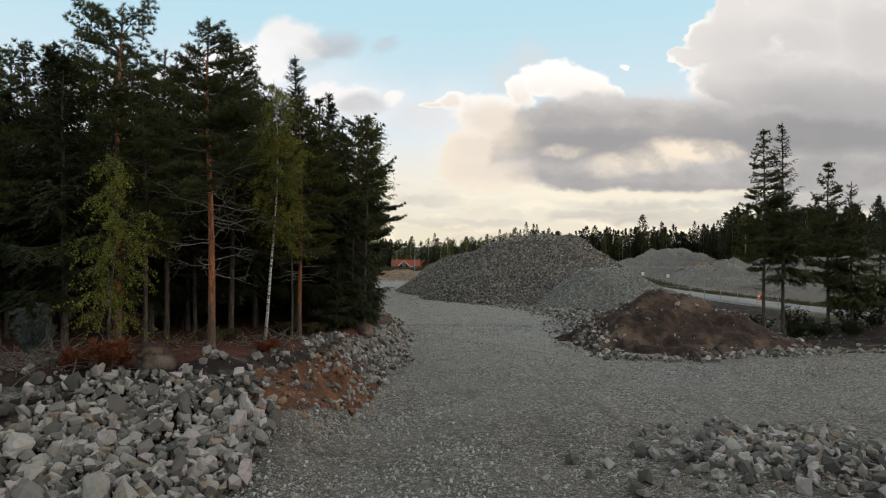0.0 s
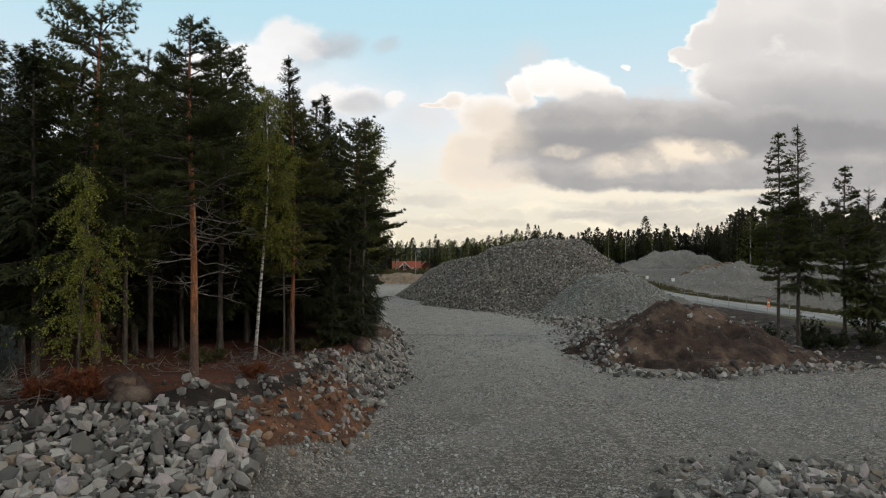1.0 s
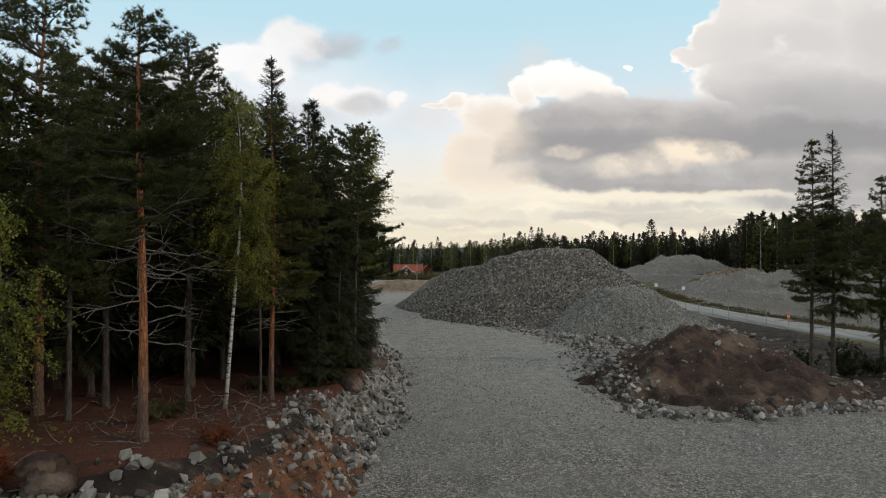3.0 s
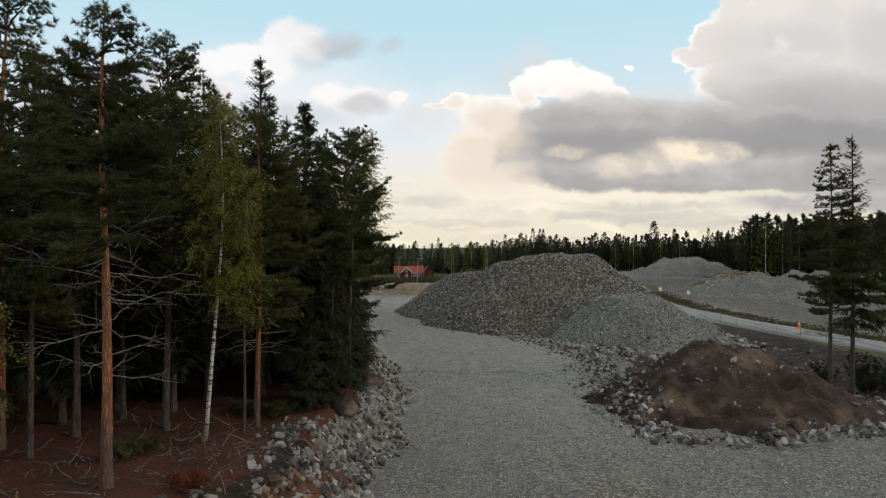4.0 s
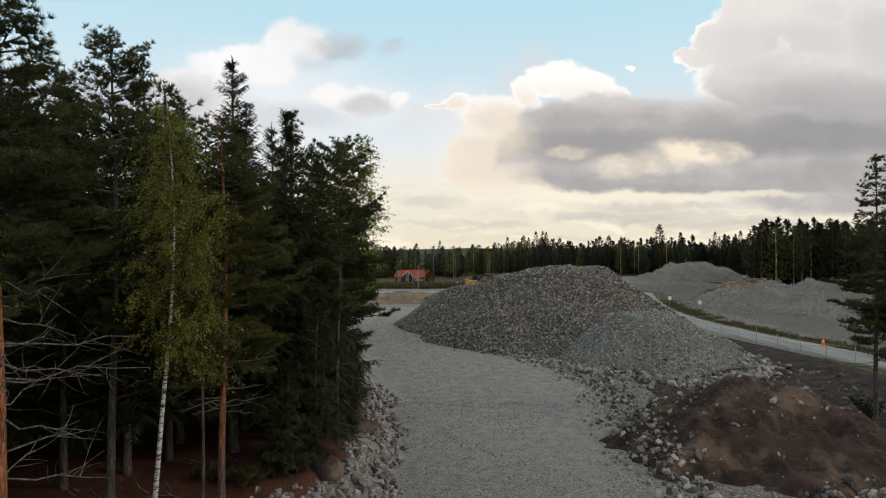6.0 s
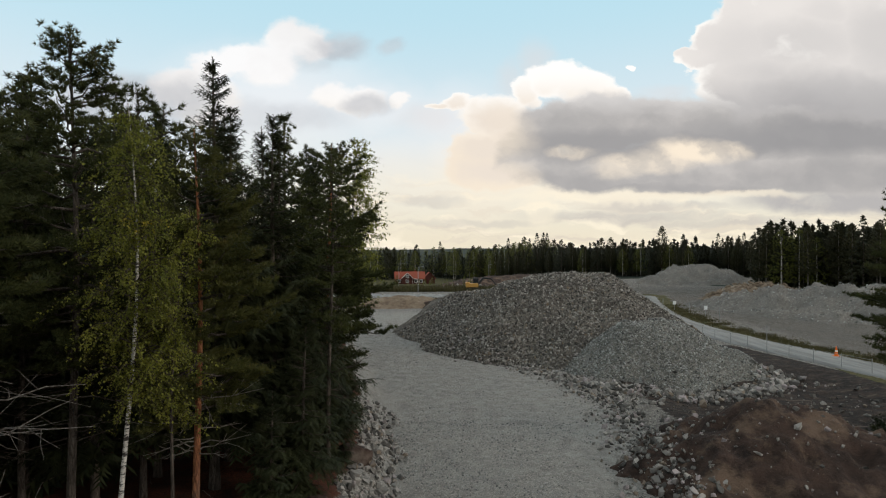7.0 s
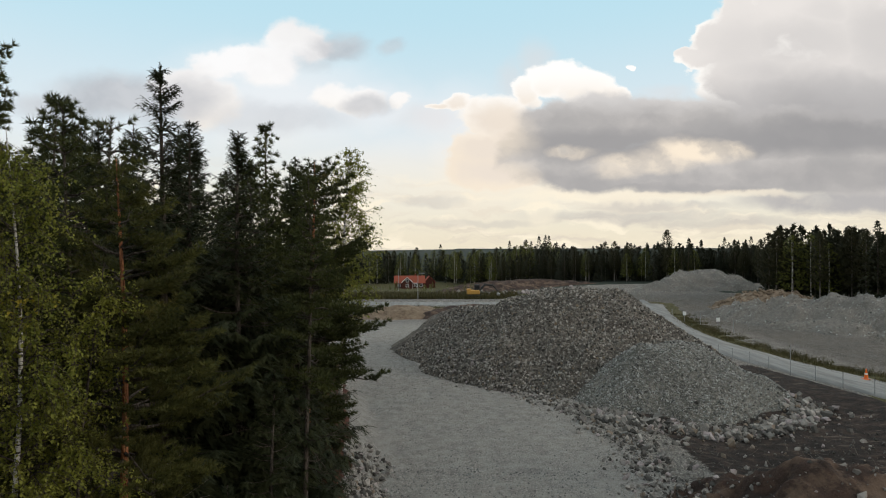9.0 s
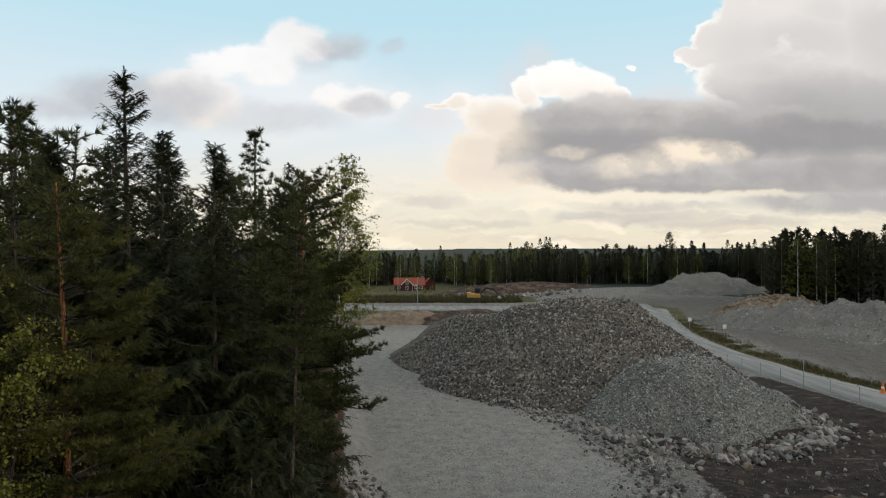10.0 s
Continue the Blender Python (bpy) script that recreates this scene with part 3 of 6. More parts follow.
def ridge(x, y, crest, slope, seed, rough=0.35, round_top=0.7):
    """A heap with a crest of points (x, y, z): straight slopes down from it, rounded at the top."""
    best = np.full(np.shape(x), -1e9)
    for (ax, ay, az), (bx, by, bz) in zip(crest, crest[1:]):
        ux, uy = bx - ax, by - ay
        t = np.clip(((x - ax) * ux + (y - ay) * uy) / (ux * ux + uy * uy), 0, 1)
        d = np.hypot(x - ax - t * ux, y - ay - t * uy)
        d = np.sqrt(d * d + round_top ** 2) - round_top
        best = np.maximum(best, az + (bz - az) * t - slope * d)
    folds = np.abs(fbm(x * 0.8 + 3, y * 0.8, seed + 50, 3))
    return best + rough * (fbm(x * 0.45, y * 0.45, seed, 5) - 0.45 * folds + 0.08)


def plateau(x, y):
    d = line_distance(x, y, EDGE)
    sd = np.where(inside(x, y, WOODS), -d, d)
    sd = sd + 0.7 * fbm(x * 0.6, y * 0.6, 3, 4)
    top = np.interp(y, [16, 20, 28, 40, 60, 100, 130], [2.35, 2.35, 1.75, 1.45, 0.9, 0.35, 0.0])
    width = np.interp(y, [15, 18.5, 21, 30], [6.0, 4.2, 2.3, 1.9])
    return top * (1 - smooth(-0.25, 1.0, sd / width)), sd


def height(x, y):
    x, y = np.asarray(x, float), np.asarray(y, float)
    p, sd = plateau(x, y)
    z = 0.10 * fbm(x * 0.25, y * 0.25, 11, 3) + 0.03 * fbm(x * 2.0, y * 2.0, 12, 3)
    z = z + p + 0.22 * fbm(x * 0.7, y * 0.7, 13, 4) * (sd < 0) + 0.34 * fbm(x * 1.5, y * 1.5, 14, 3) * smooth(-0.3, 0.4, sd) * (1 - smooth(1.6, 2.6, sd)) * (y > 18)
    # low wet ground behind the brown mound
    z = z - 0.55 * smooth(13, 17, x) * smooth(34.5, 37, y) * (1 - smooth(58, 66, y)) * (1 - smooth(27, 31, x))
    # rubble shoulder in the right foreground
    z = z + 0.35 * np.exp(-(((x - 9.5) / 3.2) ** 2 + ((y - 17.0) / 2.6) ** 2))
    # wide country: up to the yard on the right, down to the houses, hills far off
    z = z + 1.6 * smooth(120, 190, y) * smooth(10, 45, x) - 3.0 * smooth(165, 250, y) * (1 - smooth(10, 60, x))
    far = np.hypot(x, y)
    z = z + smooth(700, 2600, far) * (13 + 10 * fbm(x / 700, y / 700, 21, 3))
    return z


def steps(*spans):
    out = []
    for a, b, s in spans:
        out += list(np.arange(a, b, s))
    return np.array(out + [spans[-1][1]])


def grow(start, end, first, ratio):
    out, s = [start], first
    while out[-1] < end:
        out.append(out[-1] + s)
        s *= ratio
    return np.array(out[1:])


def build_ground():
    xr = grow(32, 4500, 0.5, 1.11)
    xl = -grow(15, 4500, 0.4, 1.12)[::-1]
    xs = np.concatenate([xl, np.arange(-15, 32.01, 0.3), xr])
    ys = np.concatenate([-grow(2, 4500, 0.6, 1.25)[::-1], np.arange(-2, 9, 0.5), np.arange(9, 48, 0.28), np.arange(48, 75, 0.5), np.arange(75, 180, 1.2), grow(180, 4800, 1.2, 1.09)])
    gx, gy = np.meshgrid(xs, ys)
    x, y = gx.ravel(), gy.ravel()
    z = height(x, y)
    p, sd = plateau(x, y)
    n, m = len(xs), len(ys)
    i, j = np.meshgrid(np.arange(m - 1), np.arange(n - 1), indexing="ij")
    a = (i * n + j).ravel()
    f = np.stack([a, a + 1, a + n + 1, a + n], -1)
    me = fast_mesh("ground", np.stack([x, y, z], -1), f, M_GROUND, True)
    rr, rb = line_distance(x, y, ROAD_R), line_distance(x, y, ROAD_B)
    far = np.hypot(x, y)
    masks = {
        "litter": (1 - smooth(-0.5, 0.5, sd)) * (y < 135) * (1 - 0.9 * smooth(-0.7, -0.3, sd) * (y < 27)),
        "soil": smooth(-0.8, 0.3, sd) * (1 - smooth(1.2, 2.3, sd)) * smooth(16.6, 17.8, y) * smooth(-6.2, -5.4, x) * (1 - smooth(24.5, 31, y)),
        # first term: shade between the rubble blocks put into the ground colour
        "wet_shaded": 0.8 * smooth(0.4, 1.0, sd) * (1 - smooth(6.0, 7.5, sd)) * (y < 18.5) * (x < -6.2) + 0.9 * np.exp(-(((x - 12.8) / 2.2) ** 2 + ((y - 14.6) / 1.6) ** 2)) + smooth(11.5, 14, x) * smooth(35, 36.5, y) * (1 - smooth(58, 64, y)) * (1 - smooth(26.5, 30, x)) + smooth(24, 27, x) * smooth(36, 44, y) * (1 - smooth(72, 80, y)) * smooth(2.7, 3.2, rr) * (x < 34) + 0.9 * np.exp(-(((x - 12.3) / 2.0) ** 2 + ((y - 16.4) / 1.4) ** 2)) + smooth(-0.8, -0.3, sd) * (1 - smooth(0.0, 0.35, sd)) * (y < 27),
        "grass": np.maximum(smooth(2.2, 2.8, rr) * (1 - smooth(4.0, 5.2, rr)) * (x > 31), np.maximum(smooth(155, 159, y) * (1 - smooth(14, 26, x)), smooth(129, 132, y) * (1 - smooth(137, 139, y)) * (x < 15))),
        "dust": smooth(23, 44, y) * (1 - smooth(105, 118, y)) * (1 - smooth(8, 10.5, x - 0.06 * (y - 35) * (y < 52))) * (1 - smooth(20, 26, np.abs(x))),
        "yard": np.maximum(smooth(37, 40, x) * smooth(60, 70, y) * (1 - smooth(150, 170, y)), (1 - smooth(17, 25, y)) * 0.8),
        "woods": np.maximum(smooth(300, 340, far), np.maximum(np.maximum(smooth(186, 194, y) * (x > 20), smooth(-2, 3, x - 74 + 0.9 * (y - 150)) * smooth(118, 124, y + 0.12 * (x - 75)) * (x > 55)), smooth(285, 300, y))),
    }
    for key, value in masks.items():
        layer = me.attributes.new(key, "FLOAT", "POINT")
        layer.data.foreach_set("value", np.clip(value, 0, 1).astype(np.float32))
    tagged(new("ground", me), "grey gravel ground with forest litter and bare red soil", "ground", kind="structure")
    return xs, ys, z.reshape(m, n)


GRID_X, GRID_Y, GRID_Z = build_ground()


def ribbon(name, line, width, label, lift=0.05):
    pts = np.array(line, float)
    s = np.concatenate([[0], np.cumsum(np.hypot(*np.diff(pts, axis=0).T))])
    t = np.arange(0, s[-1], 1.0)
    c = np.stack([np.interp(t, s, pts[:, 0]), np.interp(t, s, pts[:, 1])], -1)
    for _ in range(12):
        c[1:-1] = 0.25 * c[:-2] + 0.5 * c[1:-1] + 0.25 * c[2:]
    d = np.gradient(c, axis=0)
    d /= np.linalg.norm(d, axis=1)[:, None]
    side = np.stack([d[:, 1], -d[:, 0]], -1)
    across = np.array([-0.53, -0.5, -0.25, 0, 0.25, 0.5, 0.53])
    p = c[:, None] + side[:, None] * (across * width)[None, :, None] + 0.12 * fbm(c[:, 0:1] * 0.4 + across, c[:, 1:2] * 0.4 + 0 * across, 5)[..., None]
    z = height(p[..., 0], p[..., 1]) + np.array([-0.25, lift, lift + 0.03, lift + 0.05, lift + 0.03, lift, -0.25])
    v = np.concatenate([p, z[..., None]], -1).reshape(-1, 3)
    k = len(across)
    i, j = np.meshgrid(np.arange(len(c) - 1), np.arange(k - 1), indexing="ij")
    a = (i * k + j).ravel()
    me = fast_mesh(name, v, np.stack([a, a + 1, a + k + 1, a + k], -1), M_ROAD, True)
    return tagged(new(name, me), label, "road", kind="structure")


ribbon("road", ROAD_R, 4.7, "narrow pale grey road past the gravel piles", 0.08)
ribbon("road", ROAD_B, 9.0, "pale grey road crossing beyond the piles", 0.10)

# ---- heaps of stone and earth ----
BIG = [(0.1, 86.5, 4.3), (2.6, 82, 4.8), (5.0, 78.0, 5.4), (6.6, 75.8, 6.5), (8.4, 74.6, 7.0), (12.0, 73.8, 7.4), (11.2, 66.5, 2.9), (12.0, 73.8, 7.4),
       (14.8, 74.0, 7.25), (16.6, 74.0, 5.7), (18.7, 73.5, 4.5), (20.8, 72.0, 3.0)]
SMALL = [(14.6, 63.8, 3.9), (16.5, 64.3, 3.95), (19.3, 65.6, 3.45), (22.8, 63.8, 1.6)]
MOUND = [(12.1, 38.2, 1.6), (13.4, 39.6, 2.75), (14.8, 39.8, 2.65), (17.5, 39.0, 1.55)]
NEAR_R = [(48, 120, 2.0), (52, 113, 3.6), (58, 106, 4.2), (70, 99, 4.8), (95, 92, 4.5)]
FAR_R = [(44, 168, 1.4), (54, 172, 3.6), (60, 176, 5.4), (68, 178, 5.6), (74, 176, 3.0)]
RUBBLE_R = [(53, 133, 2.3), (58, 134, 3.2), (64, 134, 2.6)]
SANDH = [(-12, 120, 1.4), (-7, 121, 1.9), (-4, 125, 1.2)]
STRIP = [(-3.0, 119, 1.0), (1.5, 126, 1.3), (6, 134, 0.9)]


def heap_height(x, y, spec):
    crest, slope, seed, rough, top = spec
    return ridge(x, y, crest, slope, seed, rough, top)


def heap(name, spec, mat, res, label, category, margin=0.5):
    crest, slope, seed, rough, top = spec
    c = np.array(crest)
    reach = c[:, 2].max() / slope + 3.5
    x0, x1, y0, y1 = c[:, 0].min() - reach, c[:, 0].max() + reach, c[:, 1].min() - reach, c[:, 1].max() + reach
    xs, ys = np.arange(x0, x1, res), np.arange(y0, y1, res)
    gx, gy = np.meshgrid(xs, ys)
    z = heap_height(gx, gy, spec)
    g = height(gx, gy)
    keep = z > g - margin
    z = np.maximum(z, g - margin)
    n, m = len(xs), len(ys)
    i, j = np.meshgrid(np.arange(m - 1), np.arange(n - 1), indexing="ij")
    ok = (keep[:-1, :-1] | keep[1:, :-1] | keep[:-1, 1:] | keep[1:, 1:]).ravel()
    a = (i * n + j).ravel()[ok]
    v = np.stack([gx.ravel(), gy.ravel(), z.ravel()], -1)
    f = np.stack([a, a + 1, a + n + 1, a + n], -1)
    used, inv = np.unique(f, return_inverse=True)
    me = fast_mesh("body", v[used], inv.reshape(f.shape), mat, True)
    ob = thing(name, label, category)
    child("body", me, ob)
    return ob


S_BIG, S_SMALL = (BIG, 0.79, 31, 0.5, 1.4), (SMALL, 0.74, 32, 0.3, 0.5)
S_MOUND = (MOUND, 0.55, 33, 1.15, 0.8)
big_pile = heap("gravel_pile", S_BIG, M_PILE, 0.3, "large dark grey pile of crushed stone", "gravel pile")
small_pile = heap("gravel_pile", S_SMALL, M_PILE_FINE, 0.25, "small pale grey pile of crushed stone", "gravel pile")
mound = heap("earth_mound", S_MOUND, M_EARTH, 0.14, "dark brown earth mound with stones and roots", "earth mound")
ridge_pile = heap("gravel_pile", (NEAR_R, 0.36, 34, 1.6, 0.8), M_PILE_FAR, 0.6, "long pale grey gravel ridge beyond the road", "gravel pile")
far_pile = heap("gravel_pile", (FAR_R, 0.42, 35, 1.6, 1.2), M_PILE_FAR, 0.8, "rounded pale grey gravel pile before the woods", "gravel pile")
heap("sand_heap", (SANDH, 0.4, 37, 0.4, 1.0), M_SAND, 0.4, "low sandy brown heap at the road's end", "sand heap")
heap("earth_bank", (STRIP, 0.4, 38, 0.4, 0.8), M_EARTH, 0.4, "low dark earth bank beside the sandy heap", "earth bank")

# ---- trees ----
RNG = np.random.default_rng(7)


def tuft_template(n, length, width, lo, hi, seed):
    """Needles round the +y axis, opening forwards."""
    r = np.random.default_rng(seed)
    a = np.arange(n) * 2.399 + r.uniform(0, 0.5, n)
    open_ = np.radians(r.uniform(lo, hi, n))
    d = np.stack([np.sin(open_) * np.cos(a), np.cos(open_), np.sin(open_) * np.sin(a)], -1)
    side = np.cross(d, r.normal(size=(n, 3)))
    side /= np.linalg.norm(side, axis=1)[:, None]
    ln = length * r.uniform(0.75, 1.15, n)[:, None]
    v = np.stack([d * 0.05 * length - side * width / 2, d * 0.05 * length + side * width / 2, d * ln], 1).reshape(-1, 3)
    return v, np.arange(3 * n).reshape(-1, 3)


def spray_template(pairs, width, seed):
    """A flat twig one long along +y, with needles in pairs and a slight sag."""
    r = np.random.default_rng(seed)
    v = []
    for k in range(pairs):
        y = (k + 0.3) / pairs
        for s in (-1, 1):
            ln = 0.34 * (1 - 0.55 * y) * r.uniform(0.7, 1.2)
            z = -0.12 * y * y + r.uniform(-0.03, 0.03)
            tip = (s * ln, y + 0.22 * r.uniform(0.6, 1.3), z - 0.10 * r.uniform(0, 1.6))
            v += [(0, y - width, z), (0, y + width, z), tip]
    return np.array(v), np.arange(3 * 2 * pairs).reshape(-1, 3)


TUFT = tuft_template(14, 0.165, 0.027, 15, 70, 1)
TUFT_FAR = tuft_template(5, 0.62, 0.32, 20, 95, 5)
SPRAY = spray_template(7, 0.075, 3)
SPRAY_BIG = spray_template(4, 0.13, 4)
LEAF = (np.array([(0, 0, 0), (0.42, 0.5, 0.06), (0, 1.1, -0.05), (-0.42, 0.5, 0.06)]), np.array([(0, 1, 2), (0, 2, 3)]))


def trunk_line(r, h, lean, wander, n=16, bow=1.0):
    s = np.linspace(0, 1, n)
    a = r.uniform(0, 6.28)
    x = lean[0] * s ** bow + wander * np.sin(s * 5 + a) * s
    y = lean[1] * s ** bow + wander * np.cos(s * 4 + a) * s
    return np.stack([x, y, s * h - 0.25 * (1 - s)], -1)


def at_height(line, z):
    return np.stack([np.interp(z, line[:, 2], line[:, k]) for k in range(3)], -1)


def on_limb(pts, u):
    """The point a share u along a limb."""
    t = u * (len(pts) - 1)
    k = min(int(t), len(pts) - 2)
    return pts[k] * (1 - t + k) + pts[k + 1] * (t - k)


def trunk_mesh(bag, line, r0, sides=9, top=0.012):
    s = np.linspace(0, 1, len(line))
    rad = r0 * (1 - s) ** 0.8 * 0.92 + top + 0.35 * r0 * np.exp(-s * 26)
    bag.add(*tube(line, rad, sides))


def assemble(name, label, category, trunk, limbs, leaves, m_trunk, m_limb, m_leaf, leaf_name="crown", snags=()):
    ob = thing(name, label, category)
    child("trunk", trunk.mesh("trunk", m_trunk, True), ob)
    if limbs.n:
        child("branchwork", limbs.mesh("branchwork", m_limb, True), ob, kind="stuff")
    for bag in snags:
        child("dead_branch", bag.mesh("dead_branch", M_DEAD, True), ob, "bare grey dead branch")
    if leaves.n:
        child(leaf_name, leaves.mesh(leaf_name, m_leaf), ob)
    return ob


def make_pine(seed, h, crown_from, radius, r0=0.15, lean=(0, 0), q=1.0, dead=14, label="tall Scots pine with a dark green crown and reddish trunk", leaf=None, flat_top=0.0, whorl=0.39, per=(4, 7), fine=1.0, bark=None, reach=1.9):
    """q: over 1 thins the tufts out and makes each larger."""
    r = np.random.default_rng(seed)
    trunk, limbs, leaves = Bag(), Bag(), Bag()
    line = trunk_line(r, h, lean, 0.12)
    trunk_mesh(trunk, line, r0)
    place, way, size = [], [], []
    z = crown_from
    while z < h - 0.15:
        s = (z - crown_from) / (h - crown_from)
        prof = min(1.0, 0.5 + 2.0 * s) * (1 - s) ** (0.9 - 0.6 * flat_top) + 0.06
        for k in range(r.integers(*per)):
            a = r.uniform(0, 6.28)
            ln = radius * prof * r.uniform(0.55, 1.15)
            rise = math.radians(-10 + 42 * s + r.uniform(-12, 12))
            out = np.array([math.cos(a), math.sin(a), 0])
            t = np.linspace(0, 1, 5)[:, None]
            base = at_height(line, z + r.uniform(-0.12, 0.12))
            pts = base + out * ln * t * math.cos(rise) + np.array([0, 0, 1]) * (ln * math.sin(rise) * t + 0.22 * ln * t ** 2.2 - 0.10 * ln * t)
            pts[1:-1] += r.normal(size=(3, 3)) * 0.04 * ln
            if q < 2:
                limbs.add(*tube(pts, np.linspace(0.012 + 0.016 * ln, 0.006, 5), 4))
            step = 0.135 * q * fine
            n = max(2, int(ln * 0.8 / step))
            for u in np.linspace(0.28, 1.0, n):
                p = on_limb(pts, u)
                for sgn in (-1, 1):
                    turn = a + sgn * math.radians(r.uniform(25, 70))
                    tl = (0.18 + 0.42 * ln * (1.05 - u)) * r.uniform(0.6, 1.2)
                    d = np.array([math.cos(turn), math.sin(turn), r.uniform(0.0, 0.4)])
                    k2 = max(1, int(tl / (0.112 * q * fine)))
                    for w in np.linspace(0.35, 1.0, k2):
                        place.append(p + d * tl * w)
                        way.append(d + r.normal(size=3) * 0.25 + np.array([0, 0, 0.25]))
                        size.append(r.uniform(0.8, 1.25) * (1 + 0.35 * (q - 1)) * fine)
        z += whorl * r.uniform(0.8, 1.2) * (0.75 + 0.25 * q)
    for zz in np.linspace(h - 1.1, h, 12):
        place.append(at_height(line, zz)), way.append(np.array([r.normal() * 0.3, r.normal() * 0.3, 1.0])), size.append(r.uniform(0.8, 1.1))
    tv, tf = TUFT
    y, x, zax = frames_of(np.array(way))
    leaves.add(*spread(tv, tf, np.array(place), x, y, zax, np.array(size)))
    snags = []
    for k in range(dead):
        bag = limbs
        if dead >= 16:
            bag = Bag()
            snags.append(bag)
        zz = r.uniform(0.22 * h, crown_from + 0.5)
        a, ln = r.uniform(0, 6.28), r.uniform(0.5, reach)
        t = np.linspace(0, 1, 5)[:, None]
        out = np.array([math.cos(a), math.sin(a), 0])
        pts = at_height(line, zz) + out * ln * t + np.array([0, 0, 1]) * (r.uniform(-0.25, 0.35) * ln * t + r.uniform(-0.2, 0.25) * ln * t ** 2)
        pts[1:] += r.normal(size=(4, 3)) * 0.05
        bag.add(*tube(pts, np.linspace(0.022, 0.005, 5), 4))
        for u in (0.5, 0.62, 0.75, 0.9)[:2 if reach < 2 else 4]:
            b = pts[2] + (pts[3] - pts[2]) * (u - 0.5) * 2
            e = b + (out + r.normal(size=3) * 0.6) * ln * 0.3
            bag.add(*tube([b, (b + e) / 2 + r.normal(size=3) * 0.03, e], [0.009, 0.007, 0.003], 3))
    return assemble("pine_tree", label, "tree", trunk, limbs, leaves, bark or M_PINE_BARK, M_SPRUCE_BARK, leaf or M_PINE, snags=snags)


def make_spruce(seed, h, crown_from, radius, r0=0.14, lean=(0, 0), q=1.0, label="dark green spruce with drooping branches", leaf=None, thin=1.0):
    r = np.random.default_rng(seed)
    trunk, limbs, leaves = Bag(), Bag(), Bag()
    line = trunk_line(r, h, lean, 0.06)
    trunk_mesh(trunk, line, r0, 8)
    place, way, size = [], [], []
    z = crown_from
    while z < h - 0.2:
        s = (z - crown_from) / (h - crown_from)
        prof = (1 - s) ** 0.9 * min(1.0, 0.75 + 2 * s) + 0.02
        for k in range(r.integers(4, 7)):
            if r.uniform() > thin:
                continue
            a, ln = r.uniform(0, 6.28), radius * prof * r.uniform(0.6, 1.15)
            out = np.array([math.cos(a), math.sin(a), 0])
            sag = -0.42 + 0.75 * s + r.uniform(-0.16, 0.16)
            t = np.linspace(0, 1, 5)[:, None]
            pts = at_height(line, z + r.uniform(-0.15, 0.15)) + out * ln * t + np.array([0, 0, 1]) * ln * (sag * t + 0.28 * t ** 2.5)
            if q < 2:
                limbs.add(*tube(pts, np.linspace(0.01 + 0.012 * ln, 0.004, 5), 3))
            n = max(4, int(ln / (0.135 * q)))
            for u in np.linspace(0.18, 1.0, n):
                p = on_limb(pts, u)
                for sgn in (-1, 1):
                    turn = a + sgn * math.radians(r.uniform(20, 75))
                    tl = (0.15 + 0.24 * (1 - s) + 0.36 * ln * (1.0 - 0.75 * u)) * r.uniform(0.7, 1.3)
                    place.append(p)
                    way.append([math.cos(turn), math.sin(turn), r.uniform(-0.9, 0.0) * (1 - 0.6 * s)])
                    size.append(max(tl * (1 - 0.35 * s), 0.2) * (0.8 + 0.2 * q))
                hang = a + r.uniform(-1.2, 1.2)
                place.append(p)
                way.append([0.5 * math.cos(hang), 0.5 * math.sin(hang), -0.8 + 1.1 * s + r.uniform(-0.2, 0.2)])
                size.append((0.3 + 0.16 * ln * (1 - u)) * r.uniform(0.7, 1.2) * (1 - 0.5 * s))
            place.append(pts[-2]), way.append(pts[-1] - pts[-2]), size.append(0.2 + 0.11 * ln)
        z += r.uniform(0.24, 0.40) * (0.7 + 0.3 * q) * (1 - 0.35 * s)
    for k in range(44):
        s = r.uniform(0, 1)
        a = r.uniform(0, 6.28)
        place.append(at_height(line, h - 1.3 * s)), way.append([math.cos(a), math.sin(a), 1.6 - 1.3 * s]), size.append(0.07 + 0.2 * s)
    y, x, zax = frames_of(np.array(way, float))
    leaves.add(*spread(*(SPRAY_BIG if q > 2 else SPRAY), np.array(place), x, y, zax, np.array(size)))
    for k in range(12):
        zz = r.uniform(0.1 * h, max(0.16 * h, crown_from + 0.4))
        a, ln = r.uniform(0, 6.28), r.uniform(0.4, 1.3)
        t = np.linspace(0, 1, 4)[:, None]
        limbs.add(*tube(at_height(line, zz) + np.array([math.cos(a), math.sin(a), -0.25]) * ln * t + r.normal(size=(4, 3)) * 0.03 * t, np.linspace(0.014, 0.004, 4), 3))
    return assemble("spruce_tree", label, "tree", trunk, limbs, leaves, M_SPRUCE_BARK, M_SPRUCE_BARK, leaf or M_SPRUCE)


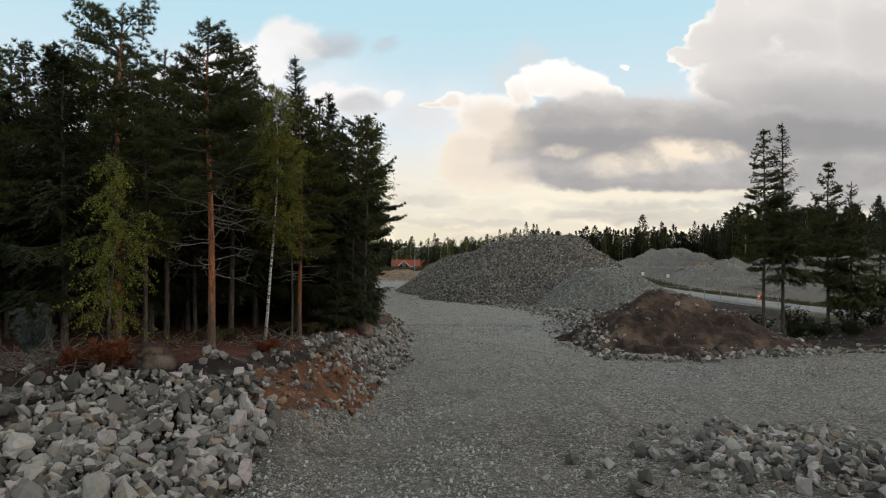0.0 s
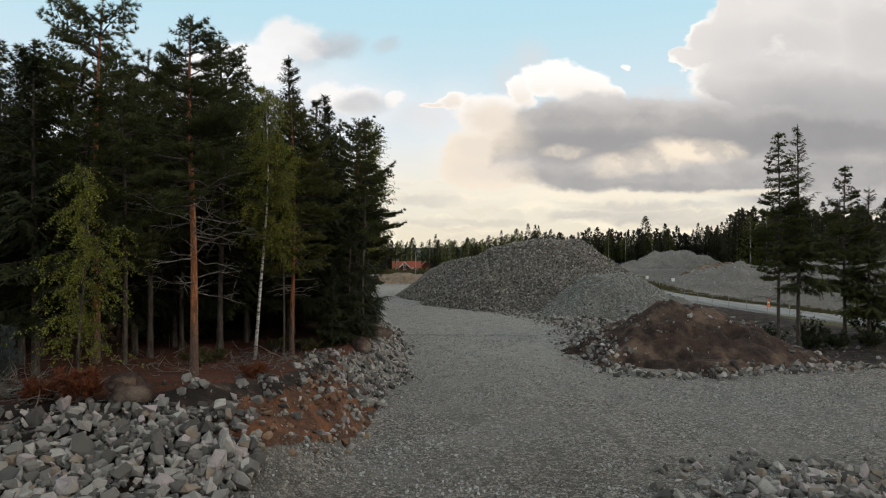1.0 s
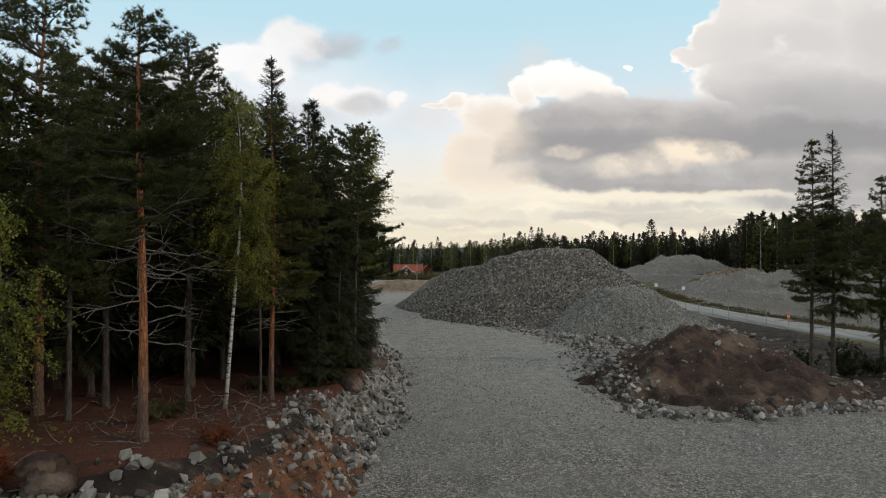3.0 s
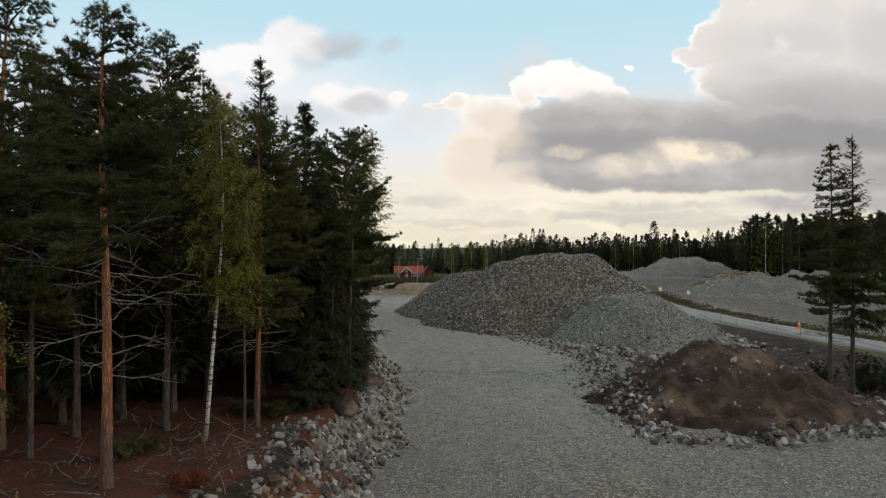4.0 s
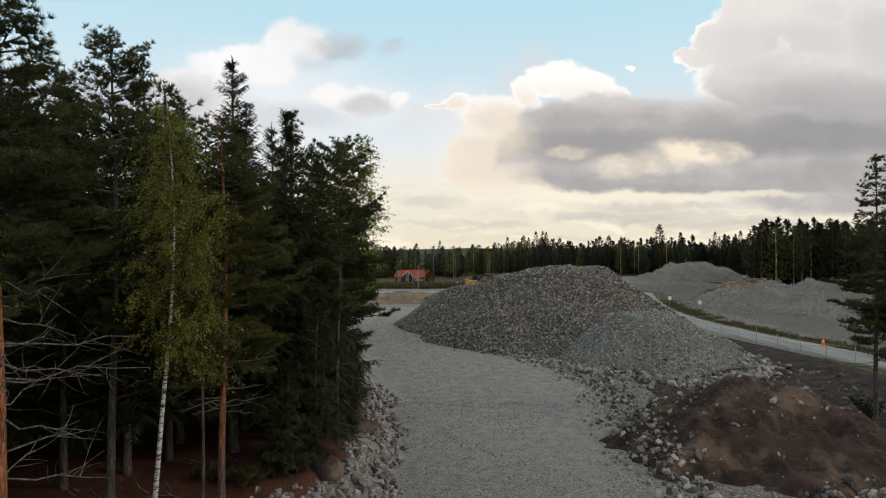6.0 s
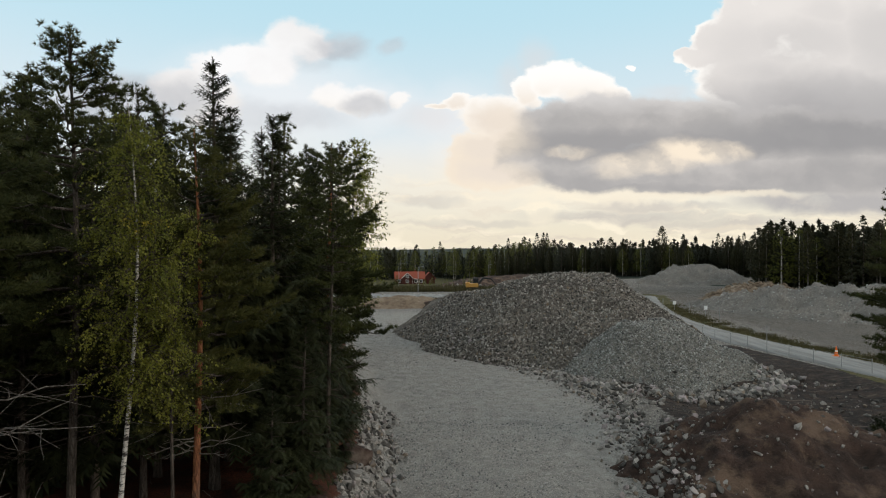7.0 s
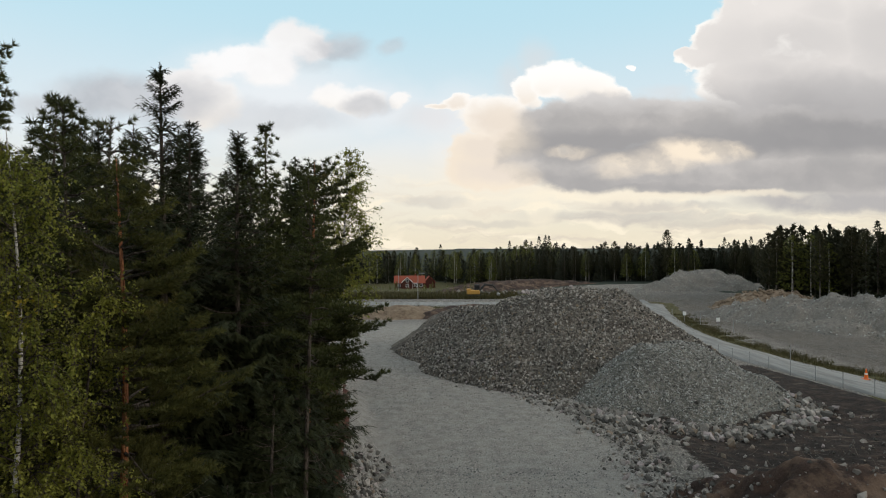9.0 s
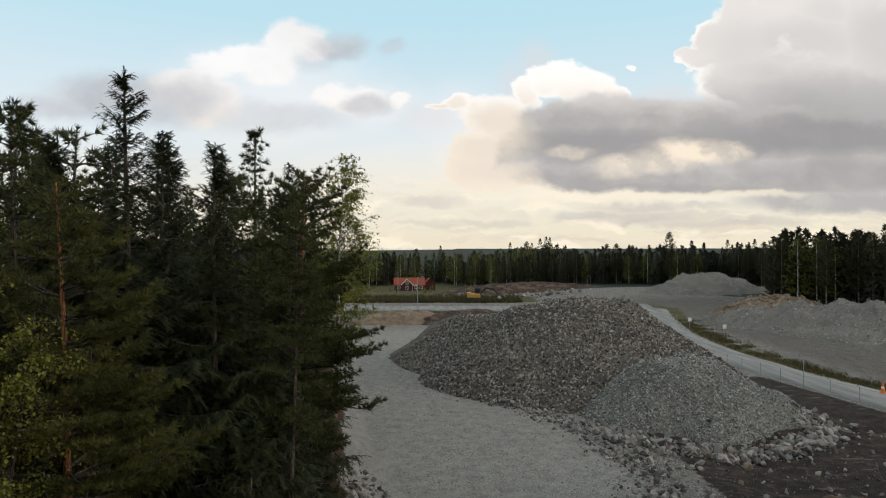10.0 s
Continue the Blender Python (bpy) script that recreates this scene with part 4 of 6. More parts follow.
def make_birch(seed, h, crown_from, radius, r0=0.09, lean=(0, 0), leaves_per=11, n_limb=46, leaf_size=0.075, label="slender birch with white bark and yellow-green leaves", leaf=None, bark=None, droop=1.0):
    r = np.random.default_rng(seed)
    trunk, limbs, leaves = Bag(), Bag(), Bag()
    line = trunk_line(r, h, lean, 0.2, 24, 0.55)
    trunk_mesh(trunk, line, r0, 8, 0.006)
    place, way, size = [], [], []
    for k in range(n_limb):
        s = (k + r.uniform(0, 1)) / n_limb
        z = crown_from + (h - crown_from) * s * 0.97
        prof = min(1.0, 0.45 + 1.6 * s) * (1 - s) ** 0.6 + 0.10
        a, ln = r.uniform(0, 6.28), radius * prof * r.uniform(0.5, 1.2)
        out = np.array([math.cos(a), math.sin(a), 0])
        t = np.linspace(0, 1, 6)[:, None]
        pts = at_height(line, z) + out * ln * t + np.array([0, 0, 1]) * ln * (0.95 * t - (0.75 * droop) * t ** 2.2)
        pts[1:] += r.normal(size=(5, 3)) * 0.04 * ln
        limbs.add(*tube(pts, np.linspace(0.006 + 0.010 * ln, 0.003, 6), 4))
        for j in range(max(5, int(10 * ln))):
            u = r.uniform(0.15, 1.0)
            p = on_limb(pts, u)
            tl = r.uniform(0.25, 0.9) * (0.5 + 0.5 * radius / 1.6)
            d = np.array([*(out[:2] * 0.4 + r.normal(size=2) * 0.5), -0.55 * droop + r.uniform(-0.2, 0.45)])
            tw = np.linspace(0, 1, 4)[:, None]
            tp = p + d * tl * tw - np.array([0, 0, 1]) * 0.45 * droop * tl * tw ** 2
            limbs.add(*tube(tp, [0.005, 0.004, 0.003, 0.002], 3))
            for w in r.uniform(0.1, 1.05, leaves_per):
                q0 = p + d * tl * w - np.array([0, 0, 1]) * 0.45 * droop * tl * w ** 2
                place.append(q0 + r.normal(size=3) * 0.035)
                way.append(r.normal(size=3) * 0.8 + np.array([0, 0, -0.7]))
                size.append(leaf_size * r.uniform(0.6, 1.25))
    y, x, zax = frames_of(np.array(way))
    leaves.add(*spread(*LEAF, np.array(place), x, y, zax, np.array(size)))
    return assemble("birch_tree", label, "tree", trunk, limbs, leaves, bark or M_BIRCH_BARK, M_SPRUCE_BARK, leaf or M_BIRCH)


def ground_at(x, y):
    """The ground's height at a place, from the grid of the ground mesh."""
    i = min(max(int(np.searchsorted(GRID_X, x)) - 1, 0), len(GRID_X) - 2)
    j = min(max(int(np.searchsorted(GRID_Y, y)) - 1, 0), len(GRID_Y) - 2)
    u = (x - GRID_X[i]) / (GRID_X[i + 1] - GRID_X[i])
    v = (y - GRID_Y[j]) / (GRID_Y[j + 1] - GRID_Y[j])
    a, b = GRID_Z[j, i] * (1 - u) + GRID_Z[j, i + 1] * u, GRID_Z[j + 1, i] * (1 - u) + GRID_Z[j + 1, i + 1] * u
    return float(a * (1 - v) + b * v)


def stand(ob, x, y, turn=0.0, scale=1.0, sink=0.0):
    ob.matrix_basis = pose(x, y, ground_at(x, y) - sink, 0, 0, turn) @ Matrix.Scale(scale, 4)
    return ob


# edge of the wood beside the road
stand(make_pine(11, 11.4, 5.7, 2.5, 0.135, (-0.1, 0.2), label="Scots pine with a bare orange trunk and dead lower branches", dead=32, fine=0.8, q=1.1, per=(5, 8), reach=2.6), -7.95, 21.7)
stand(make_pine(12, 13.6, 4.0, 3.9, 0.16, (0.2, 0), q=1.35, per=(5, 8), label="broad dark Scots pine with a spreading crown", flat_top=0.8, dead=8, whorl=0.6), -13.1, 25.4)
# dark bark on this pine: shade inside the wood put into the colour
stand(make_pine(13, 13.3, 5.0, 2.6, 0.12, (0.15, 0), q=1.1, fine=0.75, whorl=0.45, per=(4, 7), flat_top=0.45, dead=15, bark=M_SPRUCE_BARK, label="tall dark pine with a rounded ragged crown"), -9.45, 28.2)
# lighter needle colour on this pine stands in for sunlight on its boughs
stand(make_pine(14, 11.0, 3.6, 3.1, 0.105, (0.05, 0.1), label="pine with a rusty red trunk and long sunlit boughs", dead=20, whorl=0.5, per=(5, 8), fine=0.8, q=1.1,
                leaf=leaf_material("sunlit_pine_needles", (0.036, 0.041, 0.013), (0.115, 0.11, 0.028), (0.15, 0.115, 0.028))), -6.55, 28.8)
stand(make_birch(21, 10.9, 4.2, 1.35, 0.07, (0.55, 0.1), n_limb=110, leaves_per=25, leaf_size=0.056), -7.5, 26.4)
stand(make_birch(22, 8.8, 3.6, 1.0, 0.05, (0.2, 0.1), n_limb=60, leaves_per=25, leaf_size=0.056, label="smaller birch with drooping yellow-green leaves", bark=M_SPRUCE_BARK), -6.6, 27.4)
stand(make_birch(23, 6.3, 0.9, 1.35, 0.05, (0.1, 0), n_limb=44, leaves_per=32, leaf_size=0.062, label="young birch with bright yellow-green leaves", bark=M_SPRUCE_BARK), -10.0, 18.9)
stand(make_spruce(31, 14.3, 2.6, 2.9, 0.17, q=1.2), -7.75, 33.4)
stand(make_spruce(39, 13.4, 2.2, 2.6, 0.14, q=1.3), -8.3, 36.3)
stand(make_spruce(32, 12.9, 2.0, 2.5, 0.15, q=1.2), -6.3, 35.2)
stand(make_pine(15, 11.6, 5.2, 1.6, 0.085, (0.1, 0), q=1.2, dead=12, bark=M_SPRUCE_BARK), -4.4, 35.6)
stand(make_pine(16, 13.0, 2.6, 3.3, 0.15, (0.2, 0), q=1.3, dead=8, flat_top=0.65, per=(5, 8), label="dense dark pine overhanging the road's edge"), -5.7, 41.6)
stand(make_spruce(33, 11.0, 1.0, 2.2, 0.13, q=1.2), -8.4, 39.6)
stand(make_spruce(36, 7.0, 0.4, 1.8, 0.09, q=1.2), -5.4, 38.4)
young = stand(make_spruce(38, 6.0, 0.3, 1.5, 0.07, q=1.2, label="young dark spruce on the verge above the road"), -4.7, 33.0)
for x, y, turn, k in ((-4.9, 37.0, 80, 1.1), (-5.3, 39.8, 200, 0.95), (-5.2, 31.0, 300, 0.62), (-5.6, 44.6, 40, 1.2)):
    stand(copy_thing(young, Matrix()), x, y, turn, k)
stand(make_birch(24, 16.7, 4.0, 2.7, 0.14, (0.6, 0), n_limb=130, leaf_size=0.12, droop=0.45, label="tall birch with thin pale green leaves"), -7.3, 58)

# lone trees beyond the brown mound
stand(make_pine(17, 14.3, 5.0, 2.6, 0.12, (0.0, 0), dead=20, q=1.1, whorl=0.44, per=(4, 7), bark=M_SPRUCE_BARK, label="slim dark pine standing alone by the mound"), 21.8, 43.0)
stand(make_spruce(34, 15.0, 4.4, 2.2, 0.13, thin=0.72, q=1.4, leaf=M_PINE, label="slim ragged spruce with drooping branches"), 23.3, 43.4)
stand(make_pine(18, 12.5, 3.6, 2.5, 0.13, q=1.2, per=(4, 7), bark=M_SPRUCE_BARK, dead=12, label="ragged dark pine on wet ground"), 28.0, 46.0)
stand(make_spruce(35, 10.8, 2.4, 2.3, 0.12, thin=0.75, q=1.4, leaf=M_PINE, label="dark ragged spruce on wet ground"), 29.3, 45.4)
stand(make_spruce(37, 9.4, 1.8, 2.2, 0.11, thin=0.75, q=1.4, leaf=M_PINE, label="dark ragged spruce on wet ground"), 32.5, 47.0)

# the wood behind, from a few kinds of tree
DEEP = "dark conifer deep in the wood"
# pines below take dark spruce bark: the wood's shade put into trunk colour
CLOSE = [make_pine(41, 12.0, 4.5, 2.3, 0.10, q=1.5, dead=14, bark=M_SPRUCE_BARK, flat_top=0.3), make_spruce(42, 12.0, 2.4, 2.2, 0.12, q=1.9),
         make_pine(43, 11.0, 3.6, 2.3, 0.11, q=1.5, dead=14, bark=M_SPRUCE_BARK, flat_top=0.5), make_spruce(44, 10.0, 2.0, 2.1, 0.11, q=1.9)]
INNER = [make_pine(45, 14.0, 5.0, 2.7, 0.14, q=2.1, dead=8, label=DEEP, bark=M_SPRUCE_BARK, flat_top=0.5), make_spruce(46, 14.0, 1.5, 2.6, 0.13, q=2.8, label=DEEP),
         make_pine(47, 13.0, 3.6, 2.6, 0.13, q=2.1, dead=8, label=DEEP, bark=M_SPRUCE_BARK), make_spruce(48, 12.0, 0.5, 2.6, 0.12, q=2.8, label=DEEP)]
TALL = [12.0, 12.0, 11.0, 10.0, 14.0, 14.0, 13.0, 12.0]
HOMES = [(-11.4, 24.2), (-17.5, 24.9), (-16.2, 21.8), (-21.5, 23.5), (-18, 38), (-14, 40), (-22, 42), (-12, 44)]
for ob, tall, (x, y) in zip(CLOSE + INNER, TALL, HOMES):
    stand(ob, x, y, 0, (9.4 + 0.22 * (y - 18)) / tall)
spots = HOMES + [(-7.95, 21.7), (-13.1, 25.4), (-9.6, 28.1), (-6.55, 28.8), (-7.15, 26.4), (-7.8, 33.4), (-6.3, 35.2), (-5.6, 41.6), (-8.4, 39.6), (-8.2, 36.0)]
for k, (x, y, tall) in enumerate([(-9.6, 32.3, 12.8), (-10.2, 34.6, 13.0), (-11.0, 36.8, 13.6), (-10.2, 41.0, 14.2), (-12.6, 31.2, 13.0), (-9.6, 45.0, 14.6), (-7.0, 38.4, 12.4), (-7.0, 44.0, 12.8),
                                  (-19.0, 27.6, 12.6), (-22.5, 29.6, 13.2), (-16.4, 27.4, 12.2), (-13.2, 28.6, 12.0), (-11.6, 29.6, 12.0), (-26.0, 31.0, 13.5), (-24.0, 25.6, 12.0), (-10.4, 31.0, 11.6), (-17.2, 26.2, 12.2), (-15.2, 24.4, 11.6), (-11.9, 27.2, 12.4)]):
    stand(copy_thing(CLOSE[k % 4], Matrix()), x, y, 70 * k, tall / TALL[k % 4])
    spots.append((x, y))
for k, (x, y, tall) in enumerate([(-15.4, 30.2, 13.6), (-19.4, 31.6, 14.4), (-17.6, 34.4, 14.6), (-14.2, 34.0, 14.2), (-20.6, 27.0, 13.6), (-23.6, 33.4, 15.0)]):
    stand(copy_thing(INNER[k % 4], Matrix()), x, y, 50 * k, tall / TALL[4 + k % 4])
    spots.append((x, y))
r = np.random.default_rng(5)
count = 0
for _ in range(8000):
    x, y = r.uniform(-48, -7), 21.5 + 62 * r.uniform(0, 1) ** 1.35
    apart = 2.0 + 0.02 * (y - 20)
    if x > -8.8 - 0.02 * (y - 20) - 6 * (y > 60) * (y - 60) / 30 or x < -1.15 * y + 2 or count > 74:
        continue
    if min((x - a) ** 2 + (y - b) ** 2 for a, b in spots) < apart ** 2:
        continue
    spots.append((x, y))
    count += 1
    k = int(r.integers(0, 4)) + (0 if y < 37 else 4)
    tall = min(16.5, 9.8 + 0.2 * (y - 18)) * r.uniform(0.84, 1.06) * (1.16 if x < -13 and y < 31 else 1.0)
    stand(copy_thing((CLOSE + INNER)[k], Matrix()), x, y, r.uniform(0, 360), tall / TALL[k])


# woods round the site
def far_template(seed, h, radius, crown_from, n, size, kind):
    r = np.random.default_rng(seed)
    bag_t, bag_l = Bag(), Bag()
    bag_t.add(*tube([(0, 0, -0.5), (0.1, 0, h * 0.5), (0, 0, h)], [0.16, 0.11, 0.02], 5))
    s = r.uniform(0, 1, n) ** (1.25 if kind == "spruce" else 0.9)
    z = crown_from + (h - crown_from) * s
    prof = {"spruce": (1 - s), "pine": np.minimum(1, 0.45 + 1.8 * s) * (1 - s) ** 0.55}.get(kind, np.minimum(1, 0.5 + 2.2 * s) * (1 - s) ** 0.5)
    a = r.uniform(0, 6.28, n)
    rad = radius * (prof + 0.04) * np.sqrt(r.uniform(0.15, 1, n))
    p = np.stack([rad * np.cos(a), rad * np.sin(a), z], -1)
    d = np.stack([np.cos(a), np.sin(a), np.full(n, -0.35 if kind == "spruce" else 0.45) + r.normal(size=n) * 0.3], -1)
    y, x, zax = frames_of(d)
    bag_l.add(*spread(*TUFT_FAR, p, x, y, zax, size * r.uniform(0.6, 1.3, n) * (1.1 - 0.5 * s)))
    top = np.stack([r.normal(size=12) * 0.05, r.normal(size=12) * 0.05, h - r.uniform(-0.1, 1.2, 12)], -1)
    y, x, zax = frames_of(np.stack([r.normal(size=12) * 0.35, r.normal(size=12) * 0.35, np.ones(12)], -1))
    bag_l.add(*spread(*TUFT_FAR, top, x, y, zax, size * r.uniform(0.4, 0.8, 12)))
    return bag_t, bag_l


def far_tree(name, label, spec, m_trunk, m_leaf):
    t, l = far_template(*spec)
    ob = thing(name, label, "tree", group="trees of the woods round the site")
    child("trunk", t.mesh("trunk", m_trunk, True), ob)
    child("crown", l.mesh("crown", m_leaf), ob)
    return ob


FAR = [far_tree("pine_tree", "dark pine at the edge of the far wood", (51, 15, 3.0, 4.5, 480, 0.95, "pine"), M_DEAD, M_HAZED_PINE),
       far_tree("spruce_tree", "dark pointed spruce at the edge of the far wood", (52, 16, 3.8, 0.8, 480, 1.0, "spruce"), M_SPRUCE_BARK, M_HAZED_SPRUCE),
       far_tree("pine_tree", "dark pine at the edge of the far wood", (53, 14, 3.1, 3.0, 480, 0.95, "pine"), M_DEAD, M_HAZED_PINE),
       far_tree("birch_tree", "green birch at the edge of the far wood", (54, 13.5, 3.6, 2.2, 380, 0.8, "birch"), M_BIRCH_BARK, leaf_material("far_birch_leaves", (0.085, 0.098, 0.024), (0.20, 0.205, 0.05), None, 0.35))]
WOOD_EDGES = [([(65, 150), (70, 141), (80, 132), (98, 123), (140, 113), (200, 105)], 150, 0.84, 1.04, 12, (0.42, 0.26, 0.24, 0.08)),
              ([(16, 240), (42, 210), (62, 198), (80, 192), (96, 186)], 85, 0.58, 0.82, 12, (0.32, 0.36, 0.22, 0.1))]
for line, number, low, tall, depth, odds in WOOD_EDGES:
    pts = np.array(line, float)
    arc = np.concatenate([[0], np.cumsum(np.hypot(*np.diff(pts, axis=0).T))])
    for k in range(number):
        s = arc[-1] * (k + r.uniform(0, 1)) / number
        x, y = np.interp(s, arc, pts[:, 0]), np.interp(s, arc, pts[:, 1])
        back = r.uniform(0, 1) ** 1.4 * depth
        which = r.choice(4, p=odds)
        stand(copy_thing(FAR[which], Matrix()), x + 0.75 * back, y + 0.65 * back, r.uniform(0, 360), r.uniform(low, tall))
for k in range(150):
    x, y = r.uniform(-80, 45), 262 + 70 * r.uniform(0, 1) ** 1.5
    which = r.choice(4, p=[0.17, 0.16, 0.12, 0.55])
    if abs(x + 14) < 15 and y < 282:
        continue
    stand(copy_thing(FAR[which], Matrix()), x, y, r.uniform(0, 360), r.uniform(0.7, 1.05))
for k in range(44):
    x, y = r.uniform(-42, 8), r.uniform(166, 246)
    if abs(x + 14) > 3 or y < 200:
        stand(copy_thing(FAR[3], Matrix()), x, y, r.uniform(0, 360), r.uniform(0.08, 0.26))
for ob, (x, y) in zip(FAR, [(64, 203), (30, 228), (98, 168), (2, 272)]):
    stand(ob, x, y)

# closed woods behind the edges
r2 = np.random.default_rng(57)


def behind(line, near, deep):
    """A place behind a wood's edge, to the right of and beyond it."""
    pts = np.array(line, float)
    k = r2.uniform(0, len(pts) - 1)
    back = near + deep * r2.uniform(0, 1)
    return np.interp(k, range(len(pts)), pts[:, 0]) + 0.75 * back, np.interp(k, range(len(pts)), pts[:, 1]) + 0.65 * back


for name, label, n, low, tall, spot in (("woods", "dark closed pine wood behind the site", 200, 0.6, 0.82, lambda: (r2.uniform(-75, 48), r2.uniform(276, 325))),
                                        ("woods", "dark closed pine wood beyond the gravel ridge", 300, 0.76, 0.96, lambda: behind(WOOD_EDGES[0][0], 5, 26)),
                                        ("woods", "dark wood behind the far gravel pile", 280, 0.55, 0.74, lambda: behind(WOOD_EDGES[1][0], 5, 26))):
    bag = Bag()
    kinds = [far_template(58 + k, 13.0 + k, 3.6, 0.4, 90, 1.9, ("pine", "spruce")[k % 2]) for k in range(4)]
    for _ in range(n):
        x, y = spot()
        t, l = kinds[r2.integers(0, 4)]
        sc, a = r2.uniform(low, tall), r2.uniform(0, 6.28)
        turn = np.array([[math.cos(a), -math.sin(a), 0], [math.sin(a), math.cos(a), 0], [0, 0, 1]])
        for b in (t, l):
            bag.add(np.concatenate(b.v) @ turn.T * sc + (x, y, ground_at(x, y)), np.concatenate(b.f))
    tagged(new(name, bag.mesh(name, M_HAZED_SPRUCE)), label, "woods", kind="stuff")


# ---- stones ----
def hull_template(seed, extra=5):
    """A broken block of rock: the hull of jittered box corners and a few odd points."""
    r = np.random.default_rng(seed)
    bm = bmesh.new()
    shape = np.array([1.0, r.uniform(0.6, 0.95), r.uniform(0.38, 0.8)]) * 0.52
    for a in (-1, 1):
        for b in (-1, 1):
            for c in (-1, 1):
                if r.uniform() > 0.25:
                    bm.verts.new(np.array([a, b, c]) * r.uniform(0.3, 1.0, 3) * shape)
    for _ in range(extra):
        d = r.normal(size=3)
        bm.verts.new(d / np.linalg.norm(d) * r.uniform(0.75, 1.08) * shape)
    while len(bm.verts) < 6:
        bm.verts.new(r.uniform(-1, 1, 3) * shape)
    out = bmesh.ops.convex_hull(bm, input=bm.verts)
    bmesh.ops.delete(bm, geom=[g for g in out["geom_interior"] if isinstance(g, bmesh.types.BMVert)], context="VERTS")
    bmesh.ops.triangulate(bm, faces=bm.faces)
    bm.verts.index_update()
    v = np.array([w.co[:] for w in bm.verts])
    f = np.array([[w.index for w in q.verts] for q in bm.faces])
    bm.free()
    return v, f


ROCKS = [hull_template(100 + k, 7) for k in range(20)]
ROCK_MESHES = [fast_mesh("stone", v, f, M_STONE) for v, f in ROCKS]
CHIPS = [hull_template(200 + k, 0) for k in range(6)]


def turns(r, n):
    q = r.normal(size=(n, 4))
    q /= np.linalg.norm(q, axis=1)[:, None]
    w, x, y, z = q.T
    return (np.stack([1 - 2 * (y * y + z * z), 2 * (x * y + w * z), 2 * (x * z - w * y)], -1),
            np.stack([2 * (x * y - w * z), 1 - 2 * (x * x + z * z), 2 * (y * z + w * x)], -1),
            np.stack([2 * (x * z + w * y), 2 * (y * z - w * x), 1 - 2 * (x * x + y * y)], -1))


def stone_field(parent, place, size, seed, singles=0, mat=None, rocks=None, rest="loose_rock"):
    """Stones under a parent: the first ones as parts of their own, the rest joined."""
    r = np.random.default_rng(seed)
    n = len(place)
    if n == 0:
        return
    x, y, z = turns(r, n)
    which = r.integers(0, len(rocks or ROCKS), n)
    for k in range(min(singles, n)):
        ob = new("stone", ROCK_MESHES[which[k]])
        ob.parent = parent
        m = Matrix(np.stack([x[k], y[k], z[k]], 1).tolist()).to_4x4()
        ob.matrix_basis = Matrix.Translation(place[k]) @ m @ Matrix.Scale(float(size[k]), 4)
    if n > singles:
        bag = Bag()
        for w, (tv, tf) in enumerate(rocks or ROCKS):
            pick = np.nonzero((which == w) & (np.arange(n) >= singles))[0]
            if len(pick):
                bag.add(*spread(tv, tf, place[pick], x[pick], y[pick], z[pick], size[pick]))
        child(rest, bag.mesh(rest, mat or M_STONE), parent, kind="stuff")


HEAPS = (S_BIG, S_SMALL, S_MOUND)


def surface(x, y):
    z = height(x, y)
    for spec in HEAPS:
        z = np.maximum(z, heap_height(x, y, spec))
    return z


def along(line, n, wide, r, ends=1.0):
    pts = np.array(line, float)
    arc = np.concatenate([[0], np.cumsum(np.hypot(*np.diff(pts, axis=0).T))])
    s = arc[-1] * r.uniform(0, 1, n)
    return (np.interp(s, arc, pts[:, 0]) + r.normal(size=n) * wide, np.interp(s, arc, pts[:, 1]) + r.normal(size=n) * wide)


def sizes(r, n, low, high, bias=2.2):
    return low + (high - low) * r.uniform(0, 1, n) ** bias


def lay(x, y, size, sink=0.2, lift=0.0):
    return np.stack([x, y, surface(x, y) + (0.33 - sink) * size + lift], -1)


# blasted rock spilling from the wood's edge
r = np.random.default_rng(61)
x, y = r.uniform(-17, -4.3, 12000), r.uniform(7.5, 20, 12000)
_, sd = plateau(x, y)
limit = np.interp(y, [8, 11, 15.2, 17.5, 18.8, 20], [-6.2, -5.7, -4.7, -4.6, -5.4, -6.2])
ok = (sd > np.interp(x, [-11, -8, -6, -5], [0.1, 0.2, 0.45, 0.8])) & (sd < 8.5) & (x < limit + 0.5 * fbm(y, x, 4))
x, y, sd = x[ok], y[ok], sd[ok]
rubble = thing("rubble_slope", "heap of broken pale grey granite blocks below the wood", "rubble")
order = np.argsort(np.hypot(x + 6, y - 14) + r.uniform(0, 3, len(x)))[:3000]
x, y = x[order], y[order]
size = sizes(r, len(x), 0.2, 0.85, 2.2)
keep = np.ones(len(x), bool)
near = {}
for k in range(len(x)):
    cell = (int(x[k] // 0.8), int(y[k] // 0.8))
    mates = [m for a in (-1, 0, 1) for b in (-1, 0, 1) for m in near.get((cell[0] + a, cell[1] + b), ())]
    if any((x[k] - x[m]) ** 2 + (y[k] - y[m]) ** 2 < (0.33 * (size[k] + size[m])) ** 2 for m in mates):
        keep[k] = False
        size[k] *= 0.55
        continue
    near.setdefault(cell, []).append(k)
lift = np.where(keep, r.uniform(0.0, 0.16, len(x)), r.uniform(0.05, 0.22, len(x)))
place = lay(x, y, size, 0.12, lift)
first = np.concatenate([np.nonzero(keep)[0], np.nonzero(~keep)[0]])
stone_field(rubble, place[first], size[first], 62, 300)

